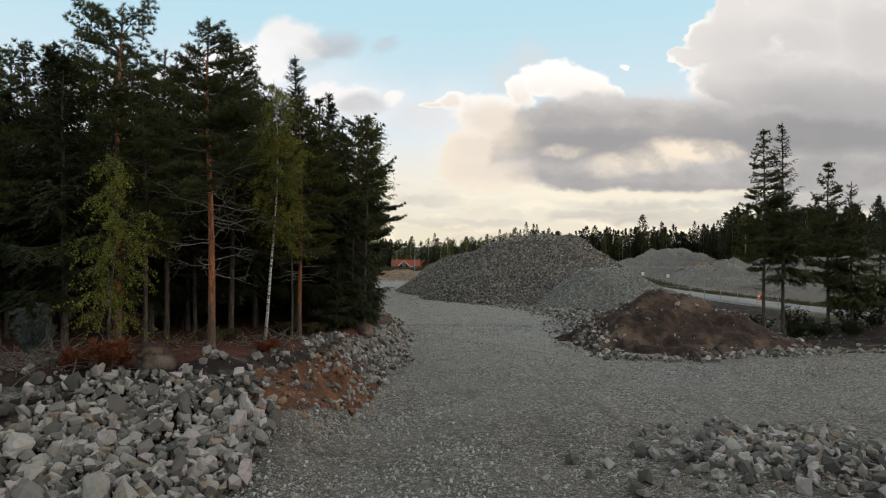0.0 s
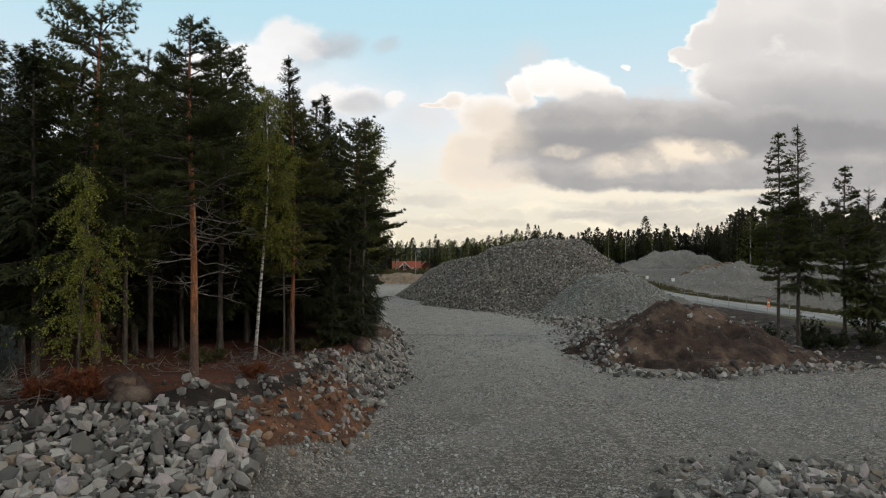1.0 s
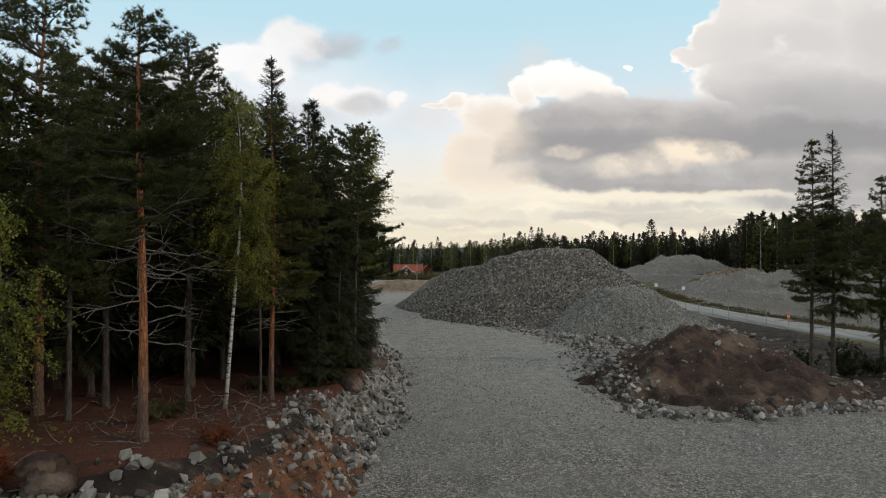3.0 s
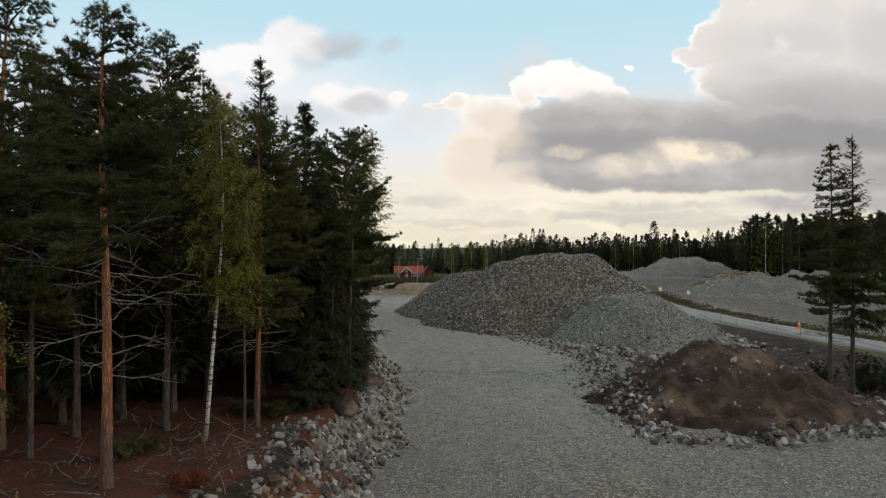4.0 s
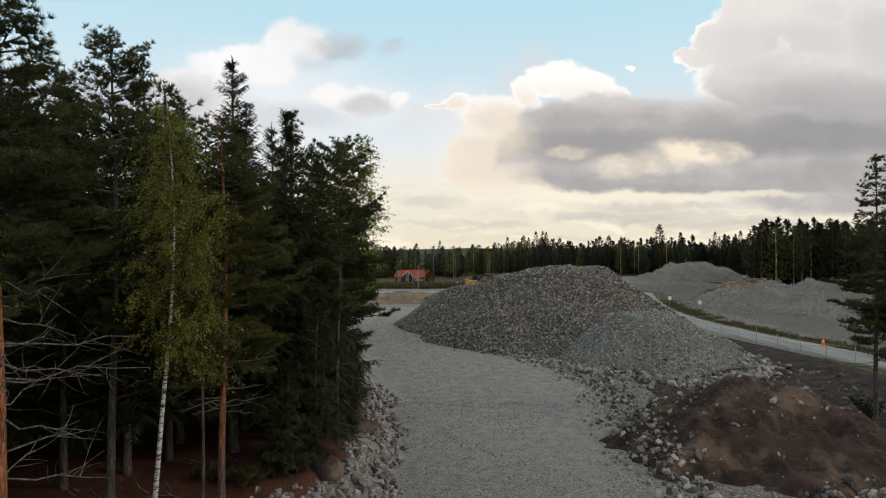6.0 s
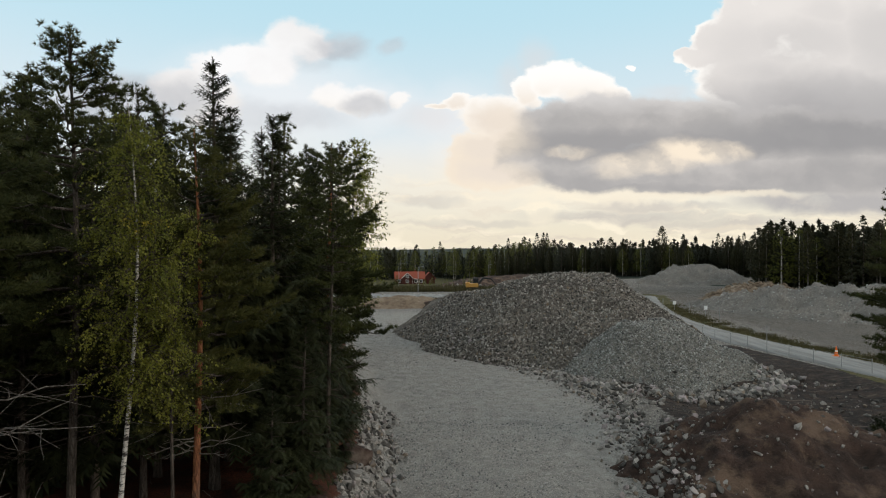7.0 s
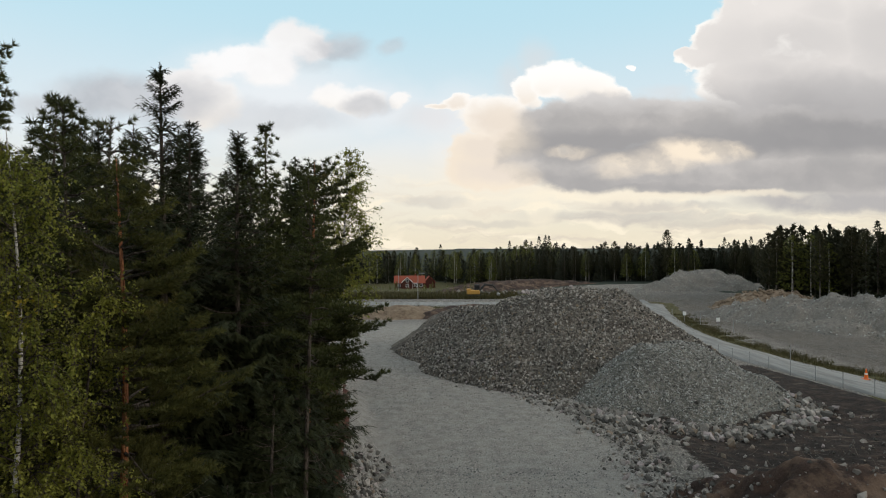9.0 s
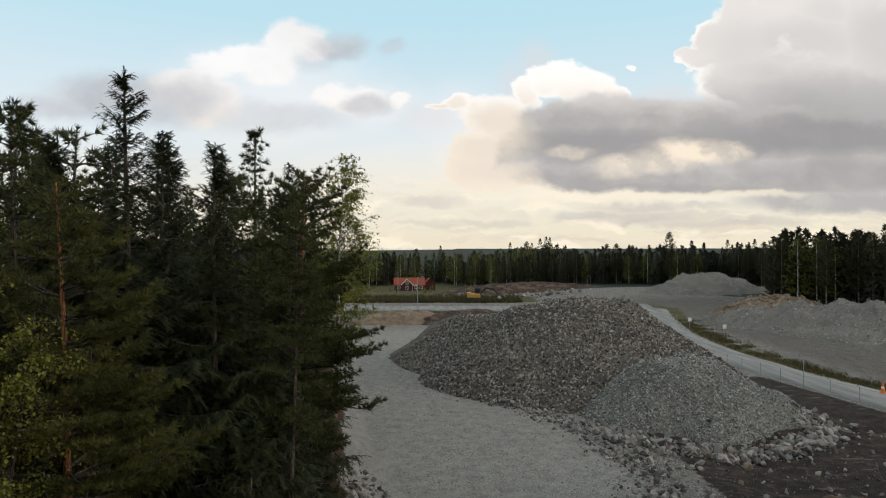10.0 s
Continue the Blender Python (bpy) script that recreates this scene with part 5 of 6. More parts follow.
# stony verge of the cut bank
r = np.random.default_rng(63)
verge = thing("stone_verge", "stony verge of broken grey and rusty rock along the wood's edge", "rubble")
x, y = r.uniform(-7.5, -0.5, 12000), r.uniform(18.5, 50, 12000)
_, sd = plateau(x, y)
dense = np.interp(y, [18.5, 21, 24, 28, 44, 50], [0.22, 0.35, 0.85, 1.0, 0.9, 0.2])
ok = (sd > np.where(y > 25, 0.0, 0.2)) & (sd < 2.0 + 0.7 * fbm(x * 0.7, y * 0.7, 8)) & (r.uniform(0, 1, len(x)) < dense)
x, y = x[ok][:2800], y[ok][:2800]
size = sizes(r, len(x), 0.05, 0.42, 2.6) * np.interp(y, [19, 27], [0.7, 1.0])
stone_field(verge, lay(x, y, size, 0.15), size, 64, 260)

# stones and clods in the bare soil of the bank
x, y = r.uniform(-6.2, -2.4, 420), r.uniform(16.8, 24, 420)
_, sd = plateau(x, y)
ok = (sd > 0.0) & (sd < 2.2)
x, y = x[ok], y[ok]
size = sizes(r, len(x), 0.05, 0.4, 3.0)
clods = thing("stone_scatter", "rust-stained stones in the bare orange soil bank", "rubble")
stone_field(clods, lay(x, y, size, 0.25), size, 642, 80, M_STAINED)

# stones strewn along the peat edge
x, y = r.uniform(-13, -4, 2400), r.uniform(16, 27, 2400)
_, sd = plateau(x, y)
ok = (sd > -0.9) & (sd < 0.4)
x, y = np.concatenate([x[ok][:190], r.normal(-5.0, 0.6, 90)]), np.concatenate([y[ok][:190], r.normal(28.2, 0.8, 90)])
size = sizes(r, len(x), 0.08, 0.42, 2.4)
crumbs = thing("stone_scatter", "pale stones strewn on the dark peat edge", "rubble")
stone_field(crumbs, lay(x, y, size, 0.18), size, 641, 280)

# rubble in the right foreground
r = np.random.default_rng(65)
patch = thing("rubble_patch", "scattered grey rubble with brown soil on the gravel", "rubble")
a, d = r.uniform(0, 6.28, 1500), np.sqrt(r.uniform(0, 1, 1500)) * (0.8 + 0.35 * r.normal(size=1500))
x, y = 9.6 + 4.3 * d * np.cos(a), 16.6 + 3.4 * d * np.sin(a)
size = sizes(r, len(x), 0.05, 0.5, 3.4)
stone_field(patch, lay(x, y, size, 0.12), size, 66, 220)

# row of rock before the brown mound, and along the road to the piles
r = np.random.default_rng(67)
row = thing("stone_row", "row of pale broken rock along the gravel's edge", "rubble")
x, y = along([(8.3, 33.2), (10, 32.6), (14, 33.2), (18, 34.2), (24, 35.2), (42, 37)], 800, 0.4, r)
size = sizes(r, len(x), 0.08, 0.5, 2.2)
stone_field(row, lay(x, y, size, 0.1), size, 68, 200)
edge = thing("stone_edge", "loose broken rock between the gravel road and the piles", "rubble")
x, y = along([(9.0, 33), (8.6, 38), (9.4, 45), (10.3, 51), (9.3, 57), (7.2, 62), (3.5, 67.5), (-1, 74)], 3000, 0.85, r)
ok = x < 15
x, y = x[ok], y[ok]
size = sizes(r, len(x), 0.07, 0.40, 2.6)
stone_field(edge, lay(x, y, size, 0.15), size, 69, 120)
skirt = thing("stone_skirt", "large pale blocks round the foot of the gravel pile", "rubble")
x, y = along([(9.6, 57.5), (12, 55.6), (16, 55.0), (20, 56.2), (24, 59.5), (26, 62)], 1100, 0.75, r)
size = sizes(r, len(x), 0.12, 0.68, 2.2)
stone_field(skirt, lay(x, y, size, 0.12), size, 70, 220)
dark = thing("stone_scatter", "scattered stones on dark wet soil", "rubble")
x, y = r.uniform(11, 29, 900), r.uniform(37, 60, 900)
size = sizes(r, len(x), 0.06, 0.45, 3.6)
stone_field(dark, lay(x, y, size, 0.2), size, 71, 60)
x, y = r.uniform(8.5, 21, 420), r.uniform(33.6, 46, 420)
ok = heap_height(x, y, S_MOUND) > height(x, y) + 0.1
x, y = x[ok], y[ok]
size = sizes(r, len(x), 0.04, 0.2, 3.0)
stone_field(mound, lay(x, y, size, 0.1), size, 72, 60)


# chips on the piles and on the road
def chips(parent, x, y, size, seed, mat=M_CHIP):
    stone_field(parent, np.stack([x, y, surface(x, y) + 0.1 * size], -1), size, seed, 0, mat, CHIPS, "crushed_rock")


r = np.random.default_rng(73)
for ob, spec, n, low, high, span in ((big_pile, S_BIG, 44000, 0.11, 0.32, (-9, 29, 61, 84)), (small_pile, S_SMALL, 22000, 0.08, 0.21, (6, 28, 54, 70))):
    x, y = r.uniform(span[0], span[1], n), r.uniform(span[2], span[3], n)
    z = heap_height(x, y, spec)
    ok = (z > height(x, y)) & (z >= surface(x, y) - 0.01)
    chips(ob, x[ok], y[ok], sizes(r, ok.sum(), low, high, 1.8), 74, M_CHIP if ob is big_pile else M_CHIP_PALE)
for ob, spec, n, span in ((ridge_pile, (NEAR_R, 0.36, 34, 1.6, 0.8), 9000, (38, 85, 78, 122)), (far_pile, (FAR_R, 0.42, 35, 1.6, 1.2), 3500, (42, 84, 160, 180))):
    x, y = r.uniform(span[0], span[1], n), r.uniform(span[2], span[3], n)
    z = heap_height(x, y, spec)
    ok = z > height(x, y)
    size = sizes(r, ok.sum(), 0.1, 0.34, 2.5)
    stone_field(ob, np.stack([x[ok], y[ok], z[ok] + 0.05 * size], -1), size, 77, 0, M_CHIP_PALE, CHIPS, "crushed_rock")
loose = thing("gravel_chips", "loose crushed stone on the gravel road", "gravel", kind="stuff")
x, y = r.uniform(-7, 24, 110000), 8 + 42 * r.uniform(0, 1, 110000) ** 1.9
_, sd = plateau(x, y)
patchy = fbm(x * 0.35, y * 0.35, 9) + 0.25
ok = (sd > 1.5) & (patchy > r.uniform(0, 0.55, len(x))) & (x < 1.1 * y) & (y < 33 + 15 * (x < 8))
far_x, far_y = r.uniform(-10, 12, 9000), r.uniform(34, 92, 9000)
_, sd = plateau(far_x, far_y)
on = (sd > 1.8) & (surface(far_x, far_y) < height(far_x, far_y) + 0.02) & (far_x < 9.5)
chips(loose, far_x[on], far_y[on], sizes(r, on.sum(), 0.05, 0.13, 2.4), 76, M_ROAD_CHIP)
chips(loose, x[ok][:44000], y[ok][:44000], sizes(r, ok.sum(), 0.03, 0.13, 2.2)[:44000], 75, M_ROAD_CHIP)

# ---- things at the wood's edge ----
def lump(name, seed, radii, mat, sub=3, rough=0.25):
    bm = bmesh.new()
    bmesh.ops.create_icosphere(bm, subdivisions=sub, radius=1.0)
    for v in bm.verts:
        n = noise.fractal(v.co * 1.3 + Vector((seed, 0, 0)), 1.0, 2.0, 4)
        flat = noise.cell(v.co * 1.6 + Vector((0, seed, 0)))
        v.co = Vector([c * q for c, q in zip(v.co * (1 + rough * n + 0.10 * flat), radii)])
    me = bm_mesh(name, bm, mat)
    for q in me.polygons:
        q.use_smooth = True
    return me


boulder = thing("boulder", "rounded brown-grey boulder half covered in dead needles", "boulder", pose(-8.25, 18.3, ground_at(-8.25, 18.3) + 0.3, 0, 0, 20))
child("body", lump("body", 3.0, (0.52, 0.42, 0.4), material("mossy_boulder", earth_build((0.035, 0.022, 0.017), (0.085, 0.052, 0.04), (0.19, 0.15, 0.12)))), boulder)
child("cap", lump("cap", 5.0, (0.42, 0.36, 0.25), M_EARTH), boulder, "cap of dark needle litter").location = (-0.16, 0.08, 0.27)
for k, (x, y, s) in enumerate([(-3.75, 37.2, 0.75), (-4.0, 31.6, 0.62)]):
    ob = thing("boulder", "brown-stained boulder on the stony verge", "boulder", pose(x, y, ground_at(x, y) + 0.25 * s, 0, 0, 70 * k))
    child("body", lump("body", 9.0 + k, (s, 0.8 * s, 0.7 * s), bpy.data.materials["mossy_boulder"]), ob)


def stick(bag, r, start, way, ln, rad, bend=0.2):
    t = np.linspace(0, 1, 4)[:, None]
    way = np.asarray(way, float) / np.linalg.norm(way)
    pts = np.asarray(start) + way * ln * t + r.normal(size=(1, 3)) * bend * ln * t * (1 - t) * 2
    bag.add(*tube(pts, np.linspace(rad, 0.35 * rad, 4), 4))


def brush(seed, x, y, n, spread_, ln, mat, name, label):
    r = np.random.default_rng(seed)
    bag = Bag()
    for k in range(n):
        px, py = x + r.normal() * spread_[0], y + r.normal() * spread_[1]
        stick(bag, r, (px, py, ground_at(px, py) + r.uniform(0.0, 0.25)), (r.normal(), r.normal() * 0.6, r.uniform(-0.05, 0.7)), r.uniform(0.4, 1.0) * ln, r.uniform(0.008, 0.022))
    ob = thing(name, label, "brushwood")
    child("twigs", bag.mesh("twigs", mat, True), ob, kind="stuff")


brush(81, -11.6, 18.0, 190, (1.2, 0.45), 1.1, M_DEAD, "brush_pile", "pile of grey dead twigs at the wood's edge")
brush(82, -9.0, 26.5, 90, (3.0, 3.5), 0.9, M_DEAD, "fallen_twigs", "fallen grey twigs on reddish forest litter")
brush(83, -6.2, 23.6, 60, (1.0, 2.2), 0.8, M_DEAD, "fallen_twigs", "fallen twigs on the litter above the bank")
brush(85, -8.0, 23.5, 110, (2.6, 2.2), 0.35, M_DEAD, "fallen_twigs", "short broken twigs on reddish forest litter")
brush(84, 19.0, 47.0, 80, (4.0, 4.0), 1.3, M_DEAD, "fallen_twigs", "broken branches on dark wet soil")


def shrub(seed, x, y, h, wide, n, mat, label, name="shrub"):
    r = np.random.default_rng(seed)
    stems, leaves = Bag(), Bag()
    place, way, size = [], [], []
    for k in range(n):
        a = r.uniform(0, 6.28)
        tip = np.array([math.cos(a) * wide * r.uniform(0.1, 1), math.sin(a) * wide * r.uniform(0.1, 1), h * r.uniform(0.35, 1.0)])
        stems.add(*tube([(0, 0, -0.1), tip * (0.5, 0.5, 0.55), tip], [0.012, 0.008, 0.003], 3))
        for u in r.uniform(0.35, 1.0, 9):
            place.append(tip * u + r.normal(size=3) * 0.05), way.append(tip + r.normal(size=3) * 0.6), size.append(r.uniform(0.7, 1.3))
    yv, xv, zv = frames_of(np.array(way))
    leaves.add(*spread(*TUFT, np.array(place), xv, yv, zv, np.array(size)))
    ob = thing(name, label, "shrub")
    child("stems", stems.mesh("stems", M_DEAD, True), ob, kind="stuff")
    child("foliage", leaves.mesh("foliage", mat), ob)
    return stand(ob, x, y)


shrub(85, -9.5, 18.1, 0.8, 0.55, 30, M_RUST, "small rusty-red dead bush by the boulder")
shrub(86, -10.4, 18.0, 0.6, 0.5, 22, M_RUST, "low rusty-red dead bush on the peat edge")
shrub(87, -5.9, 21.8, 0.35, 0.6, 18, M_RUST, "low rusty-brown dead heather")
shrub(88, -12.9, 20.0, 1.7, 0.7, 40, leaf_material("grey_spruce_needles", (0.05, 0.065, 0.06), (0.12, 0.14, 0.125)), "small blue-grey spruce sapling", "sapling")
for k, (x, y, h, w) in enumerate([(26.5, 44.5, 1.4, 1.3), (24.6, 44.0, 1.0, 1.1), (31.0, 45.5, 1.6, 1.4), (20.6, 44.6, 0.7, 0.9), (28.6, 44.3, 1.1, 1.2), (34, 47, 1.8, 1.6), (25.6, 46.0, 2.2, 1.6), (22.4, 45.2, 1.5, 1.4), (30.2, 47.2, 2.4, 1.8)]):
    shrub(90 + k, x, y, h, w, 40, M_SPRUCE, "dark undergrowth below the lone trees", "undergrowth")
for k, (x, y, h, w) in enumerate([(-7.4, 30.6, 0.5, 0.8), (-6.2, 30.2, 0.35, 0.9), (-5.2, 33.2, 0.5, 0.6), (-8.6, 24.2, 0.4, 0.9)]):
    shrub(100 + k, x, y, h, w, 26, M_GRASS, "low yellow-green bilberry on the forest floor", "undergrowth")

# ---- beside the right-hand road ----
def post(bm, x, y, z, r0, r1, h, sides=8):
    made = bmesh.ops.create_cone(bm, cap_ends=True, segments=sides, radius1=r0, radius2=r1, depth=h)["verts"]
    bmesh.ops.translate(bm, vec=(x, y, z + h / 2), verts=made)


fence = thing("wire_fence", "low wire fence on thin steel posts along the road", "fence")
line = np.array([(32.6, 61.5), (30.9, 66.5), (29.2, 72.5), (27.9, 79), (27.2, 86), (27.5, 95)])
arc = np.concatenate([[0], np.cumsum(np.hypot(*np.diff(line, axis=0).T))])
poles = [(float(np.interp(t, arc, line[:, 0])), float(np.interp(t, arc, line[:, 1]))) for t in np.arange(0, arc[-1], 2.6)]
for k, (x, y) in enumerate(poles):
    bm = bmesh.new()
    post(bm, x, y, ground_at(x, y) - 0.2, 0.035, 0.03, 1.4 if k != 4 else 2.8)
    part("post", bm, M_STEEL, fence)
for h in (0.35, 0.7, 1.1):
    pts = [(x, y, ground_at(x, y) + h) for x, y in poles]
    v, f = tube(pts, [0.012] * len(pts), 4)
    child("wire", fast_mesh("wire", v, f, M_STEEL), fence)


def beacon(x, y):
    ob = thing("traffic_cone", "orange road-marking cone on a square foot", "traffic cone", pose(x, y, ground_at(x, y) + 0.07))
    bm = bmesh.new()
    box(bm, (0.46, 0.46, 0.06), (0, 0, 0.03), None, 0.012)
    part("foot", bm, M_ORANGE, ob)
    bm = bmesh.new()
    post(bm, 0, 0, 0.06, 0.17, 0.035, 0.84, 20)
    part("cone", bm, M_ORANGE, ob)
    bm = bmesh.new()
    post(bm, 0, 0, 0.42, 0.122, 0.098, 0.12, 20)
    part("band", bm, M_WHITE, ob, "pale reflective band")


beacon(34.55, 69.2)


def sign(x, y, h, label):
    ob = thing("sign_post", label, "sign", pose(x, y, ground_at(x, y)))
    bm = bmesh.new()
    post(bm, 0, 0, -0.2, 0.03, 0.03, h + 0.2)
    part("pole", bm, M_STEEL, ob)
    bm = bmesh.new()
    box(bm, (0.5, 0.03, 0.55), (0, -0.05, h - 0.3), None, 0.008)
    part("board", bm, M_WHITE, ob, "small white board")


sign(35.2, 111.5, 1.6, "small white sign on a thin post in the grass")
sign(36.6, 103.0, 1.6, "small white sign on a thin post in the grass")
for x, y in [(36.0, 107.5), (36.9, 99.0), (34.6, 115.0)]:
    ob = thing("marker_post", "thin grey marker post in the grass strip", "post", pose(x, y, ground_at(x, y)))
    bm = bmesh.new()
    post(bm, 0, 0, -0.2, 0.04, 0.035, 1.9)
    part("pole", bm, M_STEEL, ob)


def street_lamp(x, y, h, label="tall grey lamp post with a short arm"):
    ob = thing("street_lamp", label, "lamp post", pose(x, y, ground_at(x, y)))
    bm = bmesh.new()
    post(bm, 0, 0, -0.2, 0.09, 0.05, h + 0.2, 10)
    part("pole", bm, M_STEEL, ob)
    v, f = tube([(0, 0, h - 0.1), (0.3, 0, h + 0.1), (0.9, 0, h + 0.15)], [0.04, 0.035, 0.03], 6)
    child("arm", fast_mesh("arm", v, f, M_STEEL, True), ob)
    bm = bmesh.new()
    box(bm, (0.6, 0.22, 0.12), (1.1, 0, h + 0.13), None, 0.03)
    part("lamp_head", bm, M_STEEL, ob)


street_lamp(-7.0, 157, 5.6)
street_lamp(-16.0, 215, 7.0)
street_lamp(14, 236, 7.0)


# grass along the verges
def grass(name, label, spots_, seed, blades=7, low=0.2, high=0.5):
    r = np.random.default_rng(seed)
    x, y = np.array(spots_).T
    n = len(x) * blades
    px, py = np.repeat(x, blades) + r.normal(size=n) * 0.12, np.repeat(y, blades) + r.normal(size=n) * 0.12
    d = np.stack([r.normal(size=n) * 0.45, r.normal(size=n) * 0.45, np.ones(n)], -1)
    yv, xv, zv = frames_of(d)
    tv, tf = np.array([(-0.06, 0, 0), (0.06, 0, 0), (0.0, 1, 0.1)]), np.array([(0, 1, 2)])
    v, f = spread(tv, tf, np.stack([px, py, height(px, py) - 0.02], -1), xv, yv, zv, r.uniform(low, high, n))
    return tagged(new(name, fast_mesh(name, v, f, M_GRASS)), label, "grass", kind="stuff")


r = np.random.default_rng(111)
side = np.array([(38.6, 56), (37.0, 63), (35.8, 69), (34.6, 77), (33.8, 87), (34.0, 97), (35.2, 108), (38.0, 122)])
x, y = along(side, 4200, 0.95, r)
ok = fbm(x * 0.5, y * 0.5, 19) > -0.12
x, y = x[ok], y[ok]
grass("grass_strip", "strip of yellowed grass along the road", np.stack([x + 0.7, y], -1), 112, 7, 0.12, 0.4)
x, y = r.uniform(-40, 16, 2600), 157 + 18 * r.uniform(0, 1, 2600) ** 1.5
grass("rough_grass", "rough yellow-green grass before the house", np.stack([x, y], -1), 113, 6, 0.5, 1.3)
x, y = r.uniform(-8, 8, 420), r.uniform(127, 138, 420)
grass("grass_tuft", "grass tufts on the low earth bank", np.stack([x, y], -1), 114, 6, 0.2, 0.6)


# ---- excavator ----
def excavator(x, y, turn):
    ob = thing("excavator", "yellow tracked excavator with a dark arm at rest", "excavator", pose(x, y, ground_at(x, y), 0, 0, turn))
    for sgn in (-1, 1):
        bm = bmesh.new()
        box(bm, (3.4, 0.55, 0.75), (0, sgn * 0.95, 0.4), None, 0.28)
        part("track", bm, M_BLACK, ob)
    bm = bmesh.new()
    box(bm, (2.9, 2.3, 0.9), (-0.45, 0, 1.35), None, 0.12)
    box(bm, (1.0, 2.2, 0.4), (-1.5, 0, 1.9), None, 0.1)
    part("body", bm, M_YELLOW, ob)
    bm = bmesh.new()
    box(bm, (1.25, 1.0, 1.45), (0.45, 0.6, 2.35), None, 0.12)
    cab = part("cab", bm, M_BLACK, ob)
    bm = bmesh.new()
    box(bm, (1.0, 1.02, 0.8), (0.45, 0.6, 2.45), None, 0.05)
    part("pane", bm, M_GLASS, cab)
    for name, pts, rad in (("boom", [(0.9, -0.3, 1.6), (2.2, -0.3, 3.1), (4.0, -0.3, 2.9)], [0.26, 0.3, 0.2]),
                           ("stick", [(3.8, -0.3, 3.1), (5.2, -0.3, 1.5)], [0.2, 0.13])):
        v, f = tube(pts, rad, 6)
        child(name, fast_mesh(name, v, f, M_BLACK), ob)
    bm = bmesh.new()
    box(bm, (0.8, 0.9, 0.7), (5.3, -0.3, 0.85), Matrix.Rotation(0.4, 4, "Y"), 0.15)
    part("bucket", bm, M_STEEL, ob)


excavator(5.9, 161, 0)


# ---- house beyond the road ----
def gable_roof(bm, w, d, eave, ridge_z, over=0.4, thick=0.18):
    """Two slabs over a body w long (x) and d deep (y)."""
    for sgn in (-1, 1):
        a = [(-w / 2 - over, sgn * (d / 2 + over), eave - over * (ridge_z - eave) / (d / 2)), (w / 2 + over, sgn * (d / 2 + over), eave - over * (ridge_z - eave) / (d / 2)),
             (w / 2 + over, 0, ridge_z), (-w / 2 - over, 0, ridge_z)]
        low = [bm.verts.new(q) for q in a]
        top = [bm.verts.new((q[0], q[1], q[2] + thick)) for q in a]
        bm.faces.new(top if sgn < 0 else top[::-1])
        bm.faces.new(low[::-1] if sgn < 0 else low)
        for k in range(4):
            bm.faces.new((low[k], low[(k + 1) % 4], top[(k + 1) % 4], top[k]))
    bmesh.ops.recalc_face_normals(bm, faces=bm.faces)


def gable_body(bm, w, d, eave, ridge_z):
    pts = [(-d / 2, 0), (d / 2, 0), (d / 2, eave), (0, ridge_z - 0.02), (-d / 2, eave)]
    a = [bm.verts.new((-w / 2, y, z)) for y, z in pts]
    b = [bm.verts.new((w / 2, y, z)) for y, z in pts]
    bm.faces.new(a[::-1]), bm.faces.new(b)
    for k in range(5):
        bm.faces.new((a[k], a[(k + 1) % 5], b[(k + 1) % 5], b[k]))
    bmesh.ops.recalc_face_normals(bm, faces=bm.faces)


def window(parent, x, y, z, w, h):
    bm = bmesh.new()
    for sx, sz, px, pz in ((w + 0.24, 0.12, 0, h / 2 + 0.06), (w + 0.24, 0.12, 0, -h / 2 - 0.06), (0.12, h, -w / 2 - 0.06, 0), (0.12, h, w / 2 + 0.06, 0), (0.06, h, 0, 0)):
        box(bm, (sx, 0.1, sz), (x + px, y - 0.05, z + pz))
    frame_ = part("window", bm, M_WHITE, parent, "white-framed window")
    bm = bmesh.new()
    box(bm, (w, 0.03, h), (x, y - 0.03, z))
    part("pane", bm, M_GLASS, frame_)


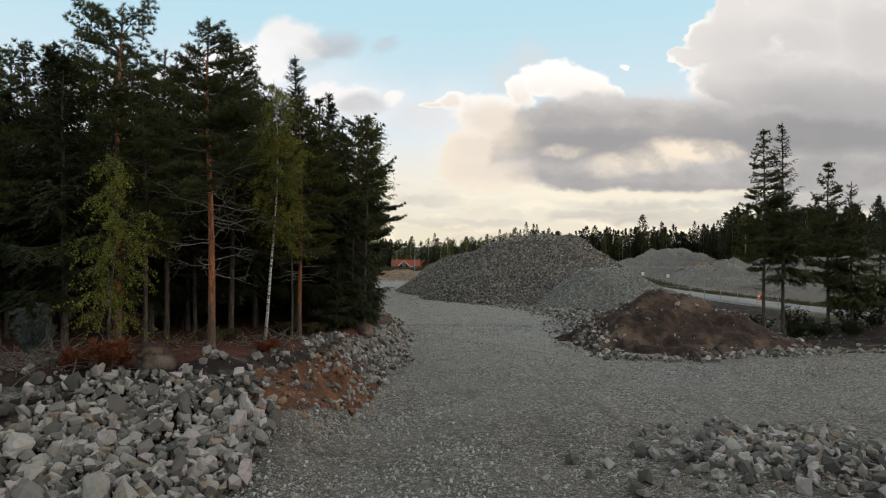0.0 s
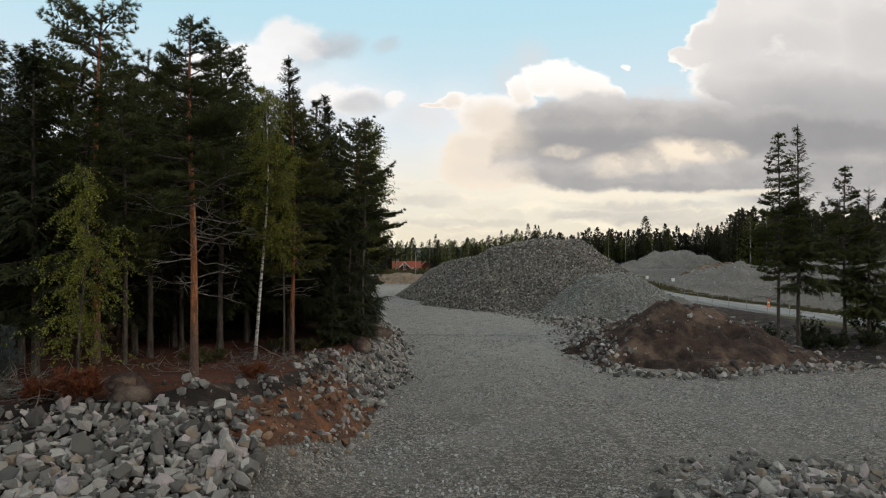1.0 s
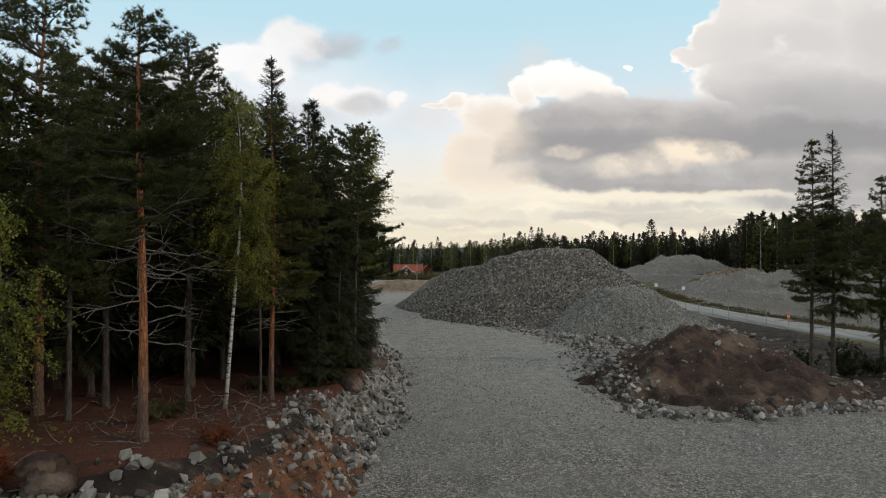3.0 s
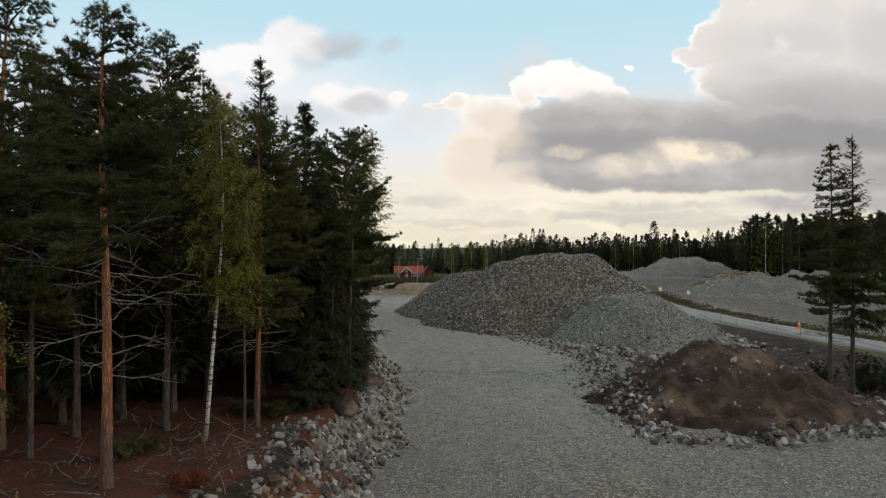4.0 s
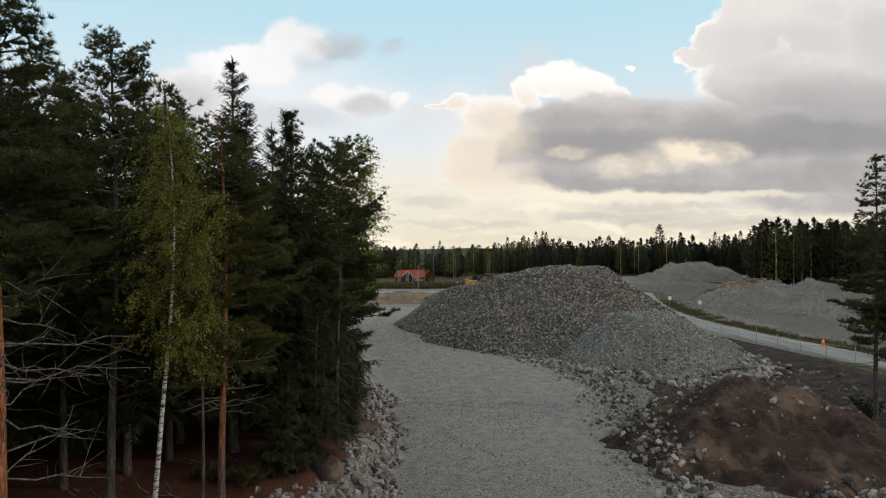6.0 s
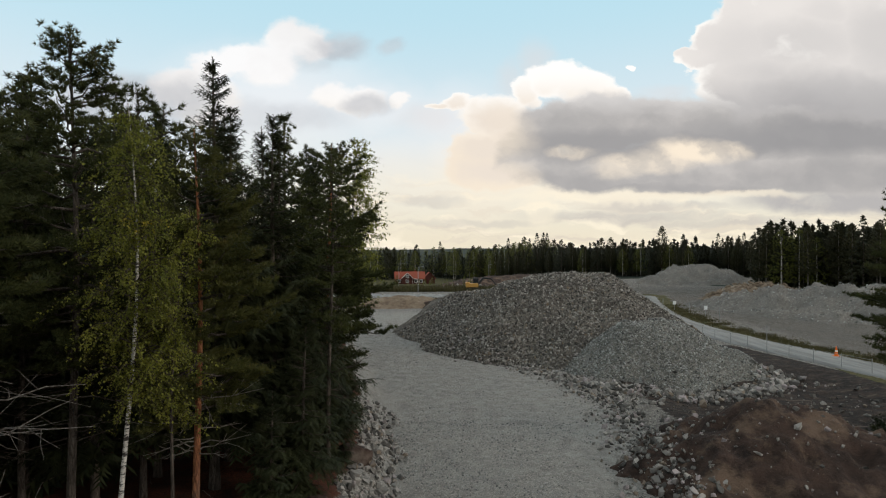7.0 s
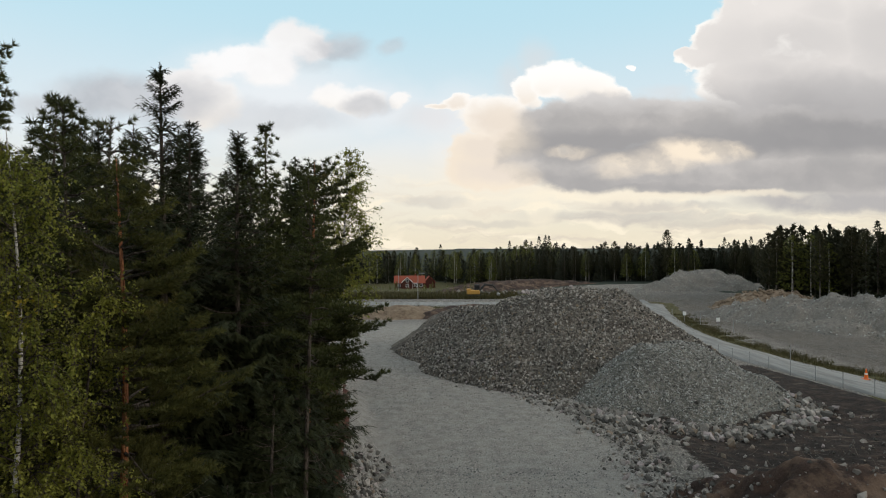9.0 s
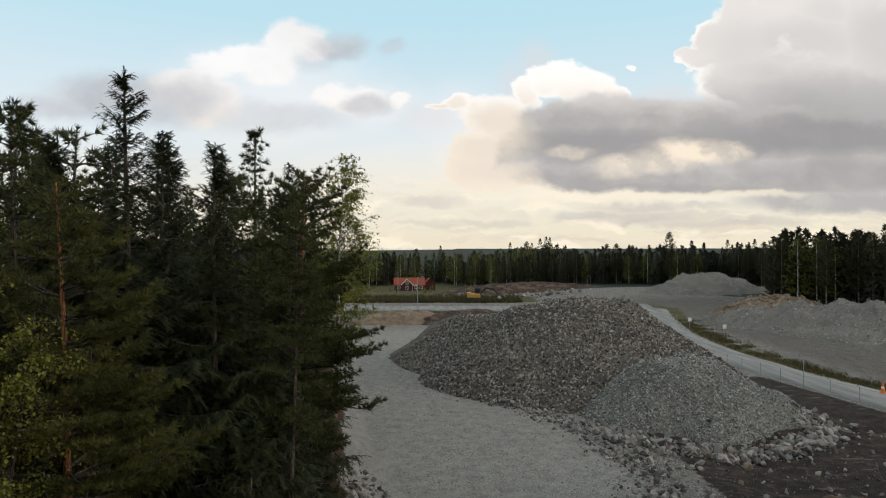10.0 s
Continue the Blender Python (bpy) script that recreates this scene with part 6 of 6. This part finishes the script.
def house(x, y):
    ob = thing("house", "dark red wooden house with an orange tiled roof", "house", pose(x, y, ground_at(x, y) - 0.1, 0, 0, 6) @ Matrix.Scale(0.86, 4))
    bm = bmesh.new()
    gable_body(bm, 12.5, 7.5, 2.5, 5.2)
    part("wall", bm, M_REDWALL, ob)
    bm = bmesh.new()
    gable_roof(bm, 12.5, 7.5, 2.5, 5.2)
    part("roof", bm, M_ROOF, ob, "orange clay tile roof")
    turn = Matrix.Translation((-1.2, -4.2, 0)) @ Matrix.Rotation(math.pi / 2, 4, "Z")
    bm = bmesh.new()
    gable_body(bm, 3.4, 4.4, 2.7, 4.8)
    bmesh.ops.transform(bm, matrix=turn, verts=bm.verts)
    part("gable", bm, M_REDWALL, ob)
    bm = bmesh.new()
    gable_roof(bm, 3.4, 4.4, 2.7, 4.8, 0.35)
    bmesh.ops.transform(bm, matrix=turn, verts=bm.verts)
    part("roof", bm, M_ROOF, ob)
    for sgn in (-1, 1):
        bm = bmesh.new()
        box(bm, (3.2, 0.08, 0.22), (-1.2 + sgn * 1.25, -6.3, 3.78), Matrix.Rotation(sgn * 0.76, 4, "Y"))
        part("bargeboard", bm, M_WHITE, ob, "white bargeboard")
    for px, py, pz, w, h in ((-1.2, -5.92, 3.4, 0.9, 0.9), (-1.2, -5.92, 1.4, 1.0, 1.1), (-4.6, -3.77, 1.4, 1.1, 1.1), (2.6, -3.77, 1.4, 1.1, 1.1), (4.8, -3.77, 1.4, 1.1, 1.1)):
        window(ob, px, py, pz, w, h)
    bm = bmesh.new()
    box(bm, (2.0, 1.4, 0.15), (2.0, -4.6, 2.35), None, 0.03)
    box(bm, (0.12, 0.12, 2.3), (1.1, -5.2, 1.15))
    box(bm, (0.12, 0.12, 2.3), (2.9, -5.2, 1.15))
    part("porch", bm, M_WHITE, ob, "white porch")
    bm = bmesh.new()
    box(bm, (0.6, 0.6, 1.2), (2.5, 0.3, 5.6), None, 0.04)
    part("chimney", bm, M_ROOF, ob)
    wing = Matrix.Translation((8.6, 1.5, 0)) @ Matrix.Rotation(math.pi / 2, 4, "Z")
    bm = bmesh.new()
    gable_body(bm, 6.0, 4.6, 2.6, 5.0)
    bmesh.ops.transform(bm, matrix=wing, verts=bm.verts)
    part("wing", bm, M_REDWALL, ob)
    bm = bmesh.new()
    gable_roof(bm, 6.0, 4.6, 2.6, 5.0)
    bmesh.ops.transform(bm, matrix=wing, verts=bm.verts)
    part("roof", bm, M_ROOF, ob)


house(-14.7, 250)
# tan rubble and loose blocks round the yard
r = np.random.default_rng(121)
M_TAN = material("tan_rubble", earth_build((0.14, 0.10, 0.07), (0.24, 0.18, 0.13), (0.36, 0.30, 0.23)))
tan = heap("rubble_heap", (RUBBLE_R, 0.5, 36, 1.0, 0.6), M_TAN, 0.5, "heap of tan and grey rock beyond the gravel ridge", "rubble")
x, y = r.uniform(46, 70, 900), r.uniform(126, 140, 900)
z = heap_height(x, y, (RUBBLE_R, 0.5, 36, 1.0, 0.6))
ok = z > height(x, y) - 0.2
size = sizes(r, ok.sum(), 0.3, 1.1, 2.0)
stone_field(tan, np.stack([x[ok], y[ok], z[ok] + 0.1], -1), size, 122, 0, M_TAN)
blocks = thing("rock_blocks", "scattered pale blocks on the open ground by the excavator", "rubble")
x, y = along([(-4, 172), (10, 176), (22, 172), (32, 186)], 260, 3.0, r)
size = sizes(r, len(x), 0.3, 1.5, 2.4)
stone_field(blocks, np.stack([x, y, height(x, y) + 0.2 * size], -1), size, 123, 0)
heap("earth_bank", ([(4, 196, 1.0), (14, 200, 2.0), (26, 204, 2.4), (40, 200, 1.6)], 0.3, 39, 0.6, 1.0), M_EARTH, 0.9, "brown earth bank below the birches", "earth bank")
heap("rubble_heap", ([(31, 158, 1.0), (35, 159, 1.2)], 0.4, 40, 0.5, 0.6), M_PILE_FAR, 0.5, "low grey rubble heap on the yard", "rubble")
